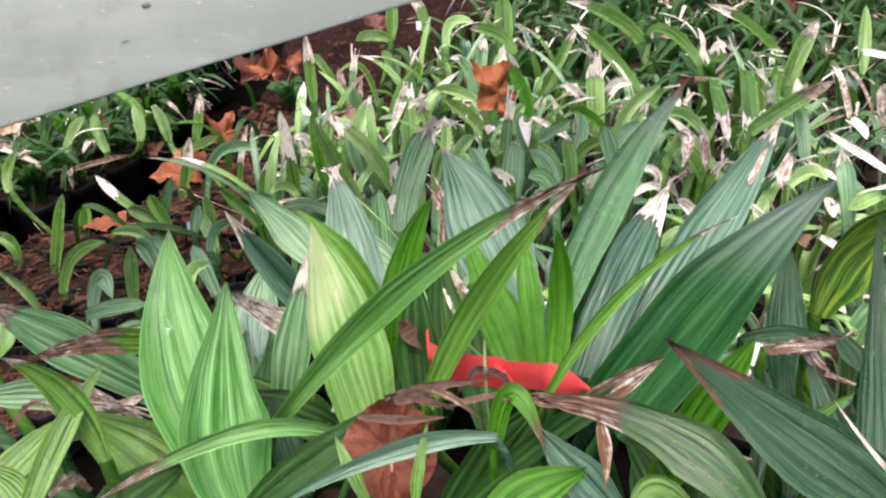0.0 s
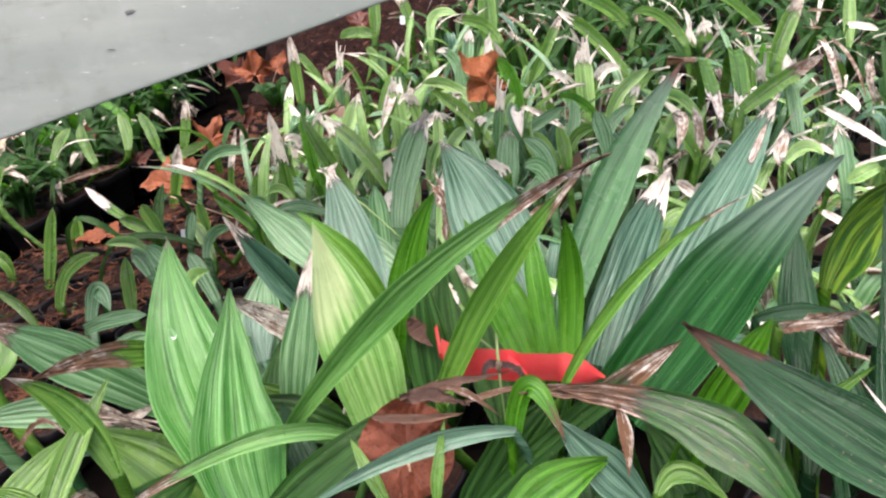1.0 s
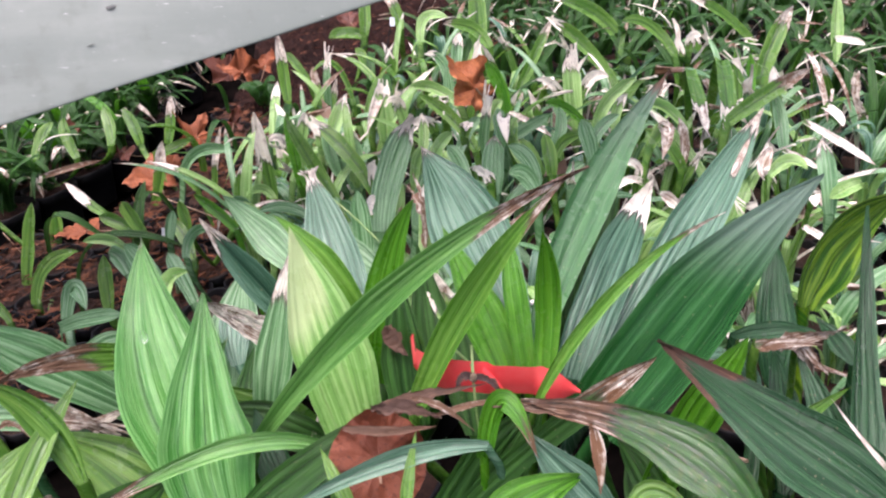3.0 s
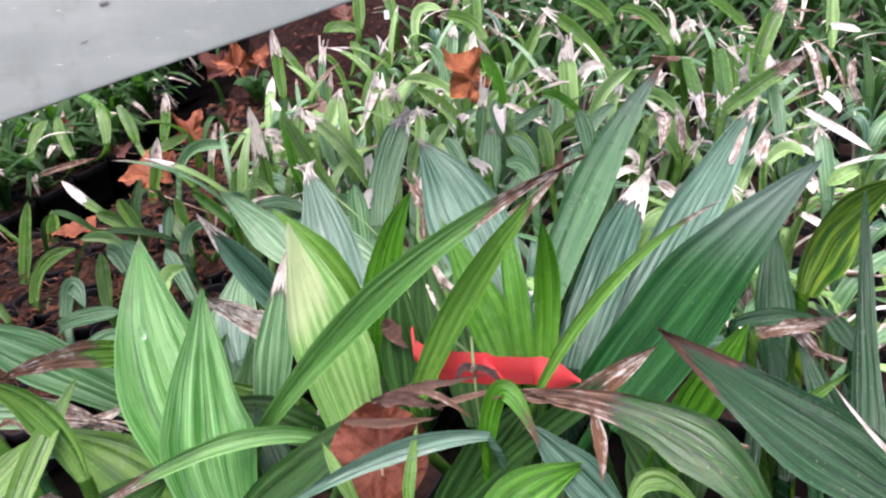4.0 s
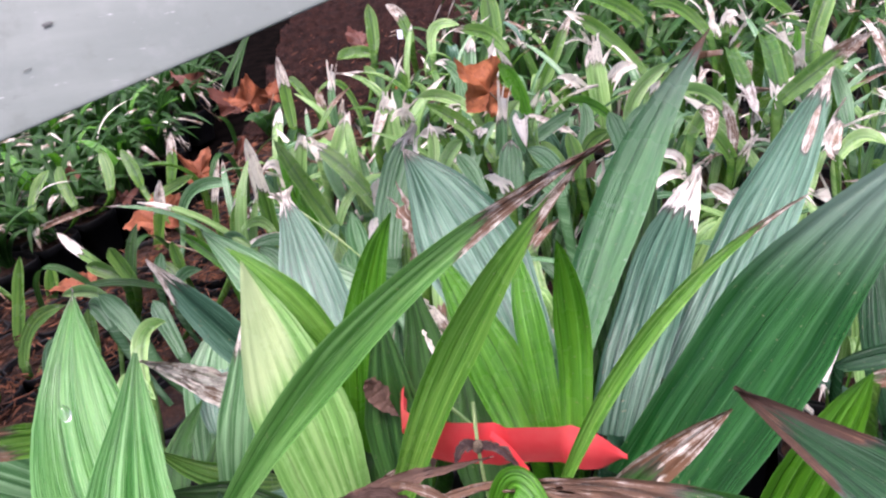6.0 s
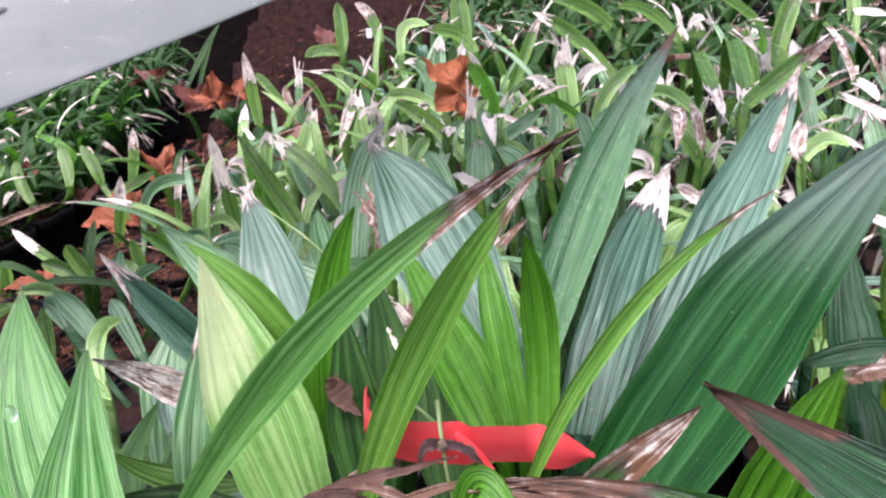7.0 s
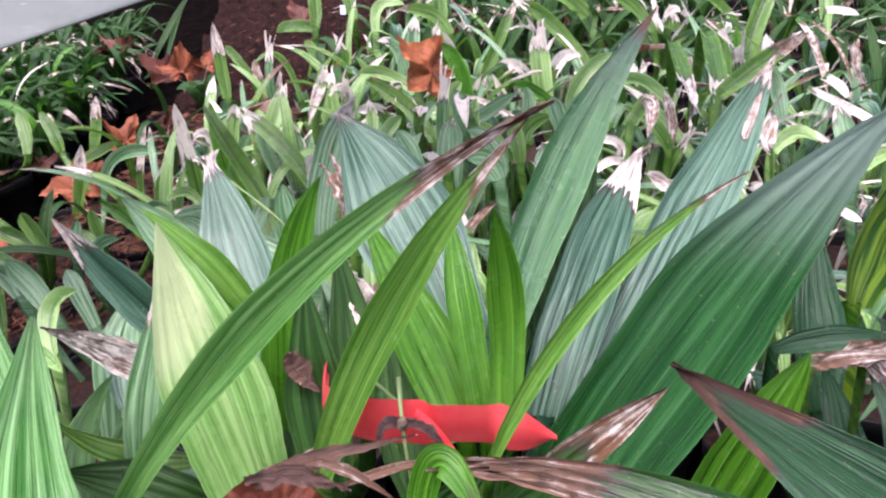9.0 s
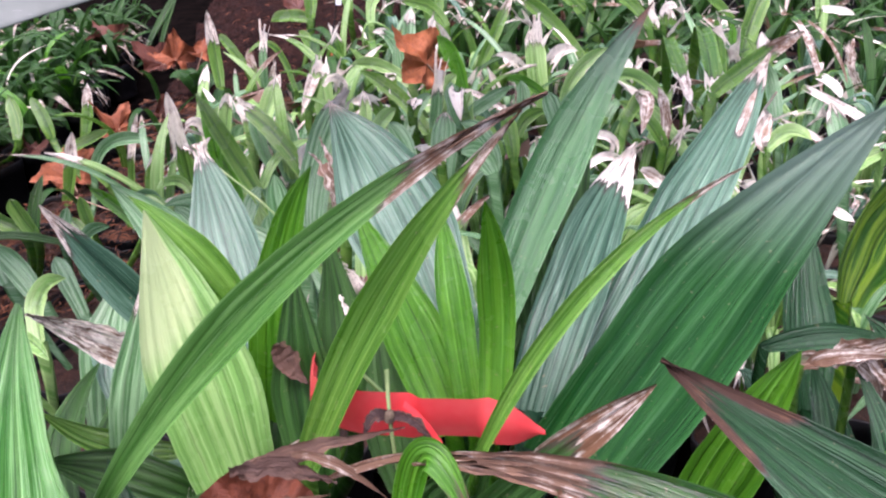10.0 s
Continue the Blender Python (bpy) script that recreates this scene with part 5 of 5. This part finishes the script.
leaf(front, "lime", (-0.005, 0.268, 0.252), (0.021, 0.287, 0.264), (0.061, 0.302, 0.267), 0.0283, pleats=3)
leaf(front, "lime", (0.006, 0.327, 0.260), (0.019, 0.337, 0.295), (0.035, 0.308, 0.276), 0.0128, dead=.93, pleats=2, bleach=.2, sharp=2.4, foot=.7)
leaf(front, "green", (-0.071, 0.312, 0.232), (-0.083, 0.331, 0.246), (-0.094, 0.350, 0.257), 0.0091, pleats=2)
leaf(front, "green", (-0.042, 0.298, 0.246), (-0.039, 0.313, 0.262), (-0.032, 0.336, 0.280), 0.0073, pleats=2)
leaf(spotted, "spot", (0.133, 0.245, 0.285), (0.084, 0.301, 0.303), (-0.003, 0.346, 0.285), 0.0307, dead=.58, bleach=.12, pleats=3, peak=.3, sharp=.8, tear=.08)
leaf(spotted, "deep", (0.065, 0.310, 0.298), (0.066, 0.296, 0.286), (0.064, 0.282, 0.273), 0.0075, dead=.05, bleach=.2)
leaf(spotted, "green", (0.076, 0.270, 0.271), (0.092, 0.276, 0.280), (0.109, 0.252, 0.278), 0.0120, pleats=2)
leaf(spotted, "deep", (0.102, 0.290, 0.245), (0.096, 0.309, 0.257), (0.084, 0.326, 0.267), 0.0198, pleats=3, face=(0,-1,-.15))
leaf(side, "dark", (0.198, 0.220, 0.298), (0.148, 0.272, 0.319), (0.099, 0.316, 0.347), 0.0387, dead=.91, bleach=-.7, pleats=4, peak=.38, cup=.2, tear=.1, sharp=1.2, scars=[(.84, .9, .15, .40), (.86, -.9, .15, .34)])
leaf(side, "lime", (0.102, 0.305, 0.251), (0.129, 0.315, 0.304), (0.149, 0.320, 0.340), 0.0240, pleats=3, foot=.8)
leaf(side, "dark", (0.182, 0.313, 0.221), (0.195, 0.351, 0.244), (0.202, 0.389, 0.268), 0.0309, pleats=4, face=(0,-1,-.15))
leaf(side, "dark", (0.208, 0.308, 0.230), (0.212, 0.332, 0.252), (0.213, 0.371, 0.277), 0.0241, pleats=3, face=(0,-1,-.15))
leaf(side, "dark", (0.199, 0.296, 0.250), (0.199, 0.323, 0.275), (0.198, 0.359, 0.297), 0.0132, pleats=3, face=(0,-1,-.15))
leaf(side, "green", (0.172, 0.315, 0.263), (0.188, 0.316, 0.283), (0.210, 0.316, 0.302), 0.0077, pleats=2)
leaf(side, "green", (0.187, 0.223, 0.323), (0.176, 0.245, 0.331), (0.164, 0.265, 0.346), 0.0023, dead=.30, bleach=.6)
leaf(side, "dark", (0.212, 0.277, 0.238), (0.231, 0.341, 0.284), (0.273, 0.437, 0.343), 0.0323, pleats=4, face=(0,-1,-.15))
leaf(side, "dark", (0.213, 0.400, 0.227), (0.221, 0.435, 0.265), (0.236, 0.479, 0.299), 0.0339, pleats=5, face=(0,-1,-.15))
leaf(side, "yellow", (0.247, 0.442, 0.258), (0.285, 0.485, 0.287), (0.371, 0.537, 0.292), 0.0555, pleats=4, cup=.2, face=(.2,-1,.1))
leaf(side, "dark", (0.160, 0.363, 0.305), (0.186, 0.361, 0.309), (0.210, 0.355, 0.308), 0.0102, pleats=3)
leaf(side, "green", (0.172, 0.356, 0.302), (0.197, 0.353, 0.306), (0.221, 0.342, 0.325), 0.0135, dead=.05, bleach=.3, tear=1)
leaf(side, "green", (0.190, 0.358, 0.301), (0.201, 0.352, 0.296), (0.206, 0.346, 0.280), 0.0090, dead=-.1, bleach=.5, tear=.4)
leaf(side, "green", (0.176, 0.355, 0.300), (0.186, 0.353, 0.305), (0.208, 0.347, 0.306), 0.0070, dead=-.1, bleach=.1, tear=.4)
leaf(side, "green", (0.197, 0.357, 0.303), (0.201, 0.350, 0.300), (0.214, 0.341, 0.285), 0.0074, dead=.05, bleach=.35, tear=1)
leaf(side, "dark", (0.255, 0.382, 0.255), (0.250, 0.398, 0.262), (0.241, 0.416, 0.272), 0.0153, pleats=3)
leaf(left, "rib", (-0.248, 0.492, 0.152), (-0.314, 0.473, 0.241), (-0.361, 0.460, 0.299), 0.0386, dead=.88, bleach=.3, pleats=4, peak=.55, face=(0,-.5,.85))
leaf(left, "green", (-0.229, 0.491, 0.226), (-0.270, 0.441, 0.272), (-0.300, 0.391, 0.297), 0.0199, dead=.48, bleach=.12, pleats=3, tear=.3)
leaf(left, "green", (-0.249, 0.356, 0.237), (-0.273, 0.379, 0.277), (-0.303, 0.377, 0.313), 0.0210, dead=.95, bleach=.8, pleats=3)
leaf(left, "green", (-0.283, 0.305, 0.231), (-0.272, 0.356, 0.257), (-0.261, 0.414, 0.276), 0.0191, pleats=2, cup=.35)
leaf(left, "rib", (-0.367, 0.424, 0.240), (-0.315, 0.440, 0.224), (-0.261, 0.446, 0.193), 0.0243, dead=.62, bleach=.5, pleats=4, tear=.6)
leaf(left, "dark", (-0.336, 0.439, 0.185), (-0.304, 0.445, 0.193), (-0.258, 0.457, 0.211), 0.0198, dead=.7, bleach=.6, pleats=3)
leaf(left, "green", (-0.196, 0.380, 0.140), (-0.257, 0.415, 0.180), (-0.311, 0.432, 0.211), 0.0564, pleats=3)
leaf(left, "green", (-0.329, 0.336, 0.228), (-0.310, 0.365, 0.236), (-0.293, 0.395, 0.245), 0.0229, pleats=4)
leaf(left, "green", (-0.282, 0.315, 0.228), (-0.301, 0.335, 0.243), (-0.325, 0.340, 0.254), 0.0216, pleats=5)
leaf(left, "deep", (-0.263, 0.333, 0.199), (-0.236, 0.360, 0.204), (-0.215, 0.391, 0.196), 0.0350, pleats=3)
leaf(left, "green", (-0.387, 0.470, 0.239), (-0.378, 0.489, 0.251), (-0.389, 0.509, 0.266), 0.0228, pleats=2)
leaf(pale, "green", (-0.141, 0.498, 0.156), (-0.185, 0.502, 0.165), (-0.224, 0.507, 0.196), 0.0198, pleats=3)
leaf(pale, "deep", (-0.177, 0.445, 0.148), (-0.185, 0.499, 0.161), (-0.185, 0.557, 0.179), 0.0296, pleats=3)
leaf(pale, "deep", (-0.212, 0.479, 0.129), (-0.232, 0.535, 0.146), (-0.219, 0.594, 0.165), 0.0262, pleats=3)
leaf(pale, "deep", (-0.065, 0.424, 0.186), (-0.064, 0.465, 0.214), (-0.068, 0.502, 0.236), 0.0314, pleats=3)
leaf(main, "deep", (0.004, 0.394, 0.210), (0.003, 0.435, 0.239), (-0.003, 0.478, 0.271), 0.0335, pleats=3)
leaf(main, "deep", (0.092, 0.379, 0.219), (0.109, 0.426, 0.238), (0.136, 0.477, 0.262), 0.0247, pleats=3)
leaf(spotted, "deep", (0.126, 0.310, 0.219), (0.135, 0.335, 0.240), (0.147, 0.361, 0.263), 0.0281, pleats=3, face=(0,-1,-.15))
leaf(side, "dark", (0.140, 0.283, 0.231), (0.162, 0.324, 0.240), (0.187, 0.370, 0.256), 0.0310, pleats=3, face=(0,-1,-.15))
leaf(side, "dark", (0.219, 0.261, 0.249), (0.231, 0.309, 0.251), (0.233, 0.360, 0.257), 0.0329, pleats=3, face=(0,-1,-.15))
leaf(side, "dark", (0.180, 0.273, 0.232), (0.187, 0.303, 0.242), (0.192, 0.342, 0.249), 0.0296, pleats=3, face=(0,-1,-.15))
leaf(spotted, "deep", (0.098, 0.270, 0.232), (0.098, 0.300, 0.243), (0.091, 0.330, 0.254), 0.0296, pleats=3, face=(0,-1,-.15))
leaf(front, "deep", (-0.059, 0.318, 0.202), (-0.063, 0.348, 0.215), (-0.059, 0.378, 0.226), 0.0299, pleats=3, face=(0,-1,-.15))
leaf(front, "deep", (0.047, 0.287, 0.223), (0.048, 0.318, 0.236), (0.049, 0.348, 0.248), 0.0275, pleats=3, face=(0,-1,-.15))
leaf(front, "deep", (-0.028, 0.316, 0.179), (0.008, 0.338, 0.232), (0.048, 0.359, 0.274), 0.0424, pleats=5, foot=.8, peak=.5)
leaf(pale, "silver", (-0.209, 0.574, 0.145), (-0.213, 0.613, 0.169), (-0.205, 0.649, 0.189), 0.0327, pleats=5, peak=.5)

# dried shreds, bud and stalks round the tape
leaf(front, "green", (-0.075, 0.337, 0.284), (-0.051, 0.332, 0.284), (-0.021, 0.340, 0.276), 0.0067, dead=-.1, bleach=-.3, tear=.6)
leaf(front, "green", (-0.055, 0.345, 0.286), (-0.031, 0.353, 0.288), (0.011, 0.360, 0.288), 0.0084, dead=-.1, bleach=-.5, tear=1)
leaf(front, "green", (-0.058, 0.345, 0.290), (-0.038, 0.345, 0.288), (-0.017, 0.339, 0.283), 0.0117, dead=-.1, bleach=-.65, tear=1)
leaf(front, "green", (-0.034, 0.349, 0.291), (-0.017, 0.346, 0.286), (0.002, 0.338, 0.271), 0.0048, dead=-.1, bleach=.15, tear=.4)
leaf(front, "green", (-0.021, 0.347, 0.278), (-0.000, 0.346, 0.285), (0.027, 0.341, 0.294), 0.0041, dead=-.1, bleach=.1)
leaf(left, "green", (-0.287, 0.344, 0.220), (-0.272, 0.351, 0.230), (-0.261, 0.346, 0.221), 0.0150, dead=-.1, bleach=.35, tear=1)
leaf(left, "green", (-0.347, 0.412, 0.219), (-0.330, 0.422, 0.234), (-0.313, 0.416, 0.224), 0.0067, dead=-.1, bleach=.2, tear=1)
leaf(pale, "green", (-0.140, 0.414, 0.134), (-0.132, 0.423, 0.149), (-0.110, 0.456, 0.201), 0.0135, dead=-.1, bleach=.55, tear=1)
leaf(pale, "green", (-0.052, 0.448, 0.272), (-0.048, 0.442, 0.262), (-0.039, 0.432, 0.256), 0.0141, dead=-.1, bleach=-.5, tear=.6)
leaf(pale, "green", (-0.050, 0.447, 0.260), (-0.050, 0.463, 0.277), (-0.046, 0.483, 0.291), 0.0017, dead=-.1, bleach=.3)
leaf(pale, "green", (-0.046, 0.444, 0.256), (-0.045, 0.460, 0.273), (-0.045, 0.481, 0.288), 0.0017, dead=-.1, bleach=.1)
leaf(pale, "green", (-0.043, 0.443, 0.254), (-0.040, 0.459, 0.271), (-0.036, 0.478, 0.283), 0.0017, dead=-.1, bleach=.35)
leaf(pale, "green", (-0.041, 0.444, 0.256), (-0.042, 0.461, 0.275), (-0.041, 0.485, 0.295), 0.0013, dead=-.1, bleach=.2)
bud = part("bud_stalk", tube([(0.0053, 0.3884, 0.2956), (0.0044, 0.3746, 0.2807), (0.0046, 0.3690, 0.2600), (0.008, 0.352, 0.19)], 0.0011, MAT_SHOOT, "bud_stalk"), front, "thin green stalk")
bud.matrix_parent_inverse = front.matrix_world.inverted()
husk = part("bud", lathe([(0.0, -0.0030), (0.0020, -0.0024), (0.0031, -0.0008), (0.0022, 0.0010), (0.0026, 0.0022), (0.0, 0.0034)], 7, MAT_BUD, "bud"), front, "dry brown bud husk")
husk.matrix_parent_inverse = front.matrix_world.inverted()
husk.matrix_world = pose(0.0044, 0.3746, 0.2807, 10, 15, 0)
for m_, t_ in (((-0.0019, 0.3730, 0.2834), (-0.0068, 0.3684, 0.2774)), ((0.0138, 0.3699, 0.2814), (0.0224, 0.3645, 0.2731))):
    leaf(front, "green", (0.0044, 0.3746, 0.2807), m_, t_, 0.0062, dead=-0.1, bleach=-1.0, tear=0.8, foot=0.7, sharp=2.2)

# ---- red tape looped round the stems of the main plant ----
tape = thing("marker_tape", (0.03, 0.43, 0.275), "bright red plastic marking tape looped round plant stems", "tape")


def ribbon(points, width, material, name):
    """A band along a few points: (x, y, z, lean of the band in degrees, share of the width)."""
    p = np.array(points, float)
    q = np.linspace(0, len(p) - 1, 8 * (len(p) - 1) + 1)
    v = np.stack([np.interp(q, np.arange(len(p)), p[:, i]) for i in range(5)], 1)
    for _ in range(4):
        v[1:-1] = (v[:-2] + 2 * v[1:-1] + v[2:]) / 4
    d = np.gradient(v[:, :3], axis=0)
    verts = []
    for row, t in zip(v, d):
        t = t / max(np.linalg.norm(t), 1e-9)
        out = np.cross(t, (0, 0, 1.0))
        out /= max(np.linalg.norm(out), 1e-9)
        a = math.radians(row[3])
        up = math.cos(a) * np.array((0, 0, 1.0)) + math.sin(a) * out
        for w in (-1, -0.5, 0, 0.5, 1):
            verts.append(row[:3] + up * width / 2 * w * row[4] + out * 0.0012 * math.cos(w * 3))
    return mesh_of(name, verts, grid_faces(len(v), 5), material)


for nm, pts, wide, lab in (
    ("band", [(-0.032, 0.408, 0.2705, 0, 0.9), (-0.028, 0.397, 0.2725, -10, 1), (-0.010, 0.387, 0.2725, -10, 1.0), (0.007, 0.383, 0.2725, -10, 1.0), (0.013, 0.3815, 0.2725, -14, 1.0), (0.018, 0.3805, 0.2715, 6, 1.08), (0.030, 0.3785, 0.2712, 8, 1.15), (0.042, 0.3750, 0.2722, 6, 1.08), (0.046, 0.3715, 0.2735, -16, 1.0), (0.058, 0.369, 0.2708, -14, 0.85), (0.071, 0.367, 0.2675, -4, 0.04)], 0.023, ""),
    ("tail", [(-0.0345, 0.475, 0.2495, 0, 0.5), (-0.0355, 0.450, 0.2595, 0, 0.7), (-0.034, 0.425, 0.2675, 0, 0.8), (-0.0325, 0.404, 0.2695, 0, 0.9)], 0.011, "narrow red tape end"),
    ("fold", [(0.011, 0.3775, 0.2830, -12, 0.4), (0.016, 0.3750, 0.2760, -12, 0.8), (0.021, 0.3725, 0.2690, -12, 0.8), (0.0255, 0.3705, 0.2625, -12, 0.4)], 0.010, "twisted red fold")):
    strip = part(nm, ribbon(pts, wide, MAT_TAPE, nm), tape, lab)
    strip.matrix_parent_inverse = tape.matrix_world.inverted()

# ---- sloping white board over the beds ----
EDGE, RUN = Vector((-0.216, 0.752, 0.388)), Vector((0.967, 0.188, 0.173)).normalized()
OUT = Vector((0.0, -0.88, 0.47))
OUT = (OUT - RUN * OUT.dot(RUN)).normalized()
RISE = OUT.cross(RUN).normalized()
if RISE.z < 0:
    RISE = -RISE
bv, bf = [], []
profile = [(0.0006, -0.0012), (0.0001, -0.0006), (0.0000, 0.0000), (0.0010, 0.0005), (0.004, 0.0008), (0.060, 0.0012), (0.16, 0.0016), (0.26, 0.0012), (0.348, 0.0004), (0.350, -0.002), (0.348, -0.004), (0.26, -0.004), (0.16, -0.004), (0.02, -0.003)]
steps = [-2.72 + i * 0.0868 for i in range(41)]
for i, s_ in enumerate(steps):
    for h, o_ in profile:
        wob = 0.0016 * noise.noise((s_ * 6, h * 9, 1.7)) + (0.002 * noise.noise((s_ * 14, 2.0, 4.0)) if h < 0.02 else 0)
        bv.append(EDGE + RUN * s_ + RISE * (h + wob) + OUT * o_)
m_ = len(profile)
for i in range(len(steps) - 1):
    bf += [(i * m_ + a, i * m_ + (a + 1) % m_, (i + 1) * m_ + (a + 1) % m_, (i + 1) * m_ + a) for a in range(m_)]
bf += [tuple(range(m_)), tuple((len(steps) - 1) * m_ + a for a in range(m_))]
board = thing("sloping_board", (-2.84, 0.24, FLOOR), "long weathered white painted board sloping over the seedling beds", "board")
plank = part("plank", mesh_of("plank", bv, bf, MAT_BOARD), board)
plank.matrix_parent_inverse = board.matrix_world.inverted()
for k, (s_, h, size, thin, mat_) in enumerate([(-0.074, 0.074, 0.0055, 0.36, MAT_STAIN), (-0.104, 0.046, 0.005, 0.2, MAT_FAINT)]):
    c_ = EDGE + RUN * s_ + RISE * h + OUT * 0.0034
    rr = random.Random(k)
    sv = [c_] + [c_ + RUN * size * rr.uniform(0.6, 1.1) * math.cos(a * 0.524) + RISE * size * thin * rr.uniform(0.6, 1.1) * math.sin(a * 0.524) - OUT * 0.0006 for a in range(12)]
    st = part("stain", mesh_of("stain", sv, [(0, 1 + a, 1 + (a + 1) % 12) for a in range(12)], mat_), board, "dark grey stain")
    st.matrix_parent_inverse = board.matrix_world.inverted()

# ---- plant label on a stake, weed, straws ----


def plant_label(place, run, size, label):
    """A flat tag on a slim black stake that leans by run."""
    ob = thing("plant_label", place, label, "plant label", "plant labels")
    h = run[2]
    part("stake", tube([(0, 0, 0), (run[0] * 0.42, run[1] * 0.42, h * 0.42), run], 0.0014, MAT_POT, "stake", taper=1.0), ob)
    tg = bmesh.new()
    bmesh.ops.create_cube(tg, size=1.0, matrix=pose(run[0] + 0.004, run[1] + 0.001, h + size * 0.4, -30, 12, 15) @ Matrix.Diagonal((size * 0.58, 0.0012, size, 1)))
    bmesh.ops.bevel(tg, geom=tg.edges[:], offset=0.0004, segments=1, affect="EDGES")
    me = bpy.data.meshes.new("tag")
    tg.to_mesh(me)
    me.materials.append(MAT_TAG)
    part("tag", me, ob)


plant_label((-0.125, 1.590, 0.0), (0.050, 0.050, 0.165), 0.019, "blank white plant label on a thin black stake")
plant_label((-0.4527, 1.0470, 0.0000), (0.0100, 0.0050, 0.0300), 0.013, "small white plant label low among the seedlings")

weed = thing("weed", (-0.375, 1.650, 0.0), "small weed with rounded green leaves", "weed")
for k in range(6):
    a = k * 1.05 + 0.3
    part("leaf", leaf_mesh("leaf", blade((0.006 * math.cos(a), 0.006 * math.sin(a), 0.01), (0.024 * math.cos(a), 0.024 * math.sin(a), 0.035 + 0.006 * k), (0.052 * math.cos(a), 0.052 * math.sin(a), 0.034 + 0.008 * k), 0.034, root=(0, 0, 0), peak=0.55, cup=0.1, along=12, face=(0, -0.4, 0.9), seed=900 + k), LEAF["deep"]), weed)


def straw(points, radius, material, label):
    o = points[0]
    ob = thing("straw", o, label, "straw", "dry straws")
    part("stem", tube([tuple(a - b for a, b in zip(p, o)) for p in points], radius, material, "stem"), ob)


straw([(-0.133, 0.721, 0.254), (-0.096, 0.687, 0.235), (-0.069, 0.655, 0.219)], 0.0011, MAT_SHOOT, "thin pale green flower stalk")
straw([(-0.504, 1.214, 0.025), (-0.411, 1.111, 0.044), (-0.328, 1.011, 0.067)], 0.0012, MAT_STALK, "thin dry straw across the pots")
straw([(-0.740, 1.141, 0.013), (-0.702, 1.106, -0.009), (-0.674, 1.084, -0.026)], 0.0012, MAT_STALK, "thin grey dry twig")
straw([(-0.769, 1.303, -0.008), (-0.772, 1.349, 0.030), (-0.776, 1.394, 0.047)], 0.0016, MAT_SHOOT, "thin pale green leafless stalk")
straw([(0.133, 0.308, 0.273), (0.139, 0.298, 0.276), (0.144, 0.289, 0.281)], 0.0016, MAT_STALK, "short reddish dry twig")
straw([(0.0048, 0.386, 0.2805), (-0.005, 0.395, 0.287), (-0.014, 0.404, 0.293)], 0.0011, MAT_SHOOT, "thin pale green stalk")

# a drop of water on the young leaf, and thin blades in the dark end of the gap
MAT_WATER, _n, _l, _b = nodes_of("clear_water")
_b.inputs["Transmission Weight"].default_value, _b.inputs["IOR"].default_value, _b.inputs["Roughness"].default_value = 1.0, 1.33, 0.02
_b.inputs["Base Color"].default_value = (1, 1, 1, 1)
drop = new("water_drop", lathe([(0.0, -0.0016), (0.0030, -0.0014), (0.0040, -0.0004), (0.0037, 0.0010), (0.0024, 0.0020), (0.0, 0.0024)], 14, MAT_WATER, "water_drop"))
drop.matrix_world = look((-0.2270, 0.4512, 0.2791), (-0.2636, 0.5280, 0.2237)) @ Matrix.Diagonal((0.85, 1.25, 1, 1))
tagged(drop, "clear drop of water on a young green leaf", "water drop")
sprout("deep", (-0.618, 2.112, -0.027), (-0.577, 2.206, 0.038), (-0.515, 2.307, 0.116), 0.0180)
sprout("deep", (-0.573, 2.115, -0.019), (-0.563, 2.201, 0.030), (-0.526, 2.263, 0.100), 0.0120)
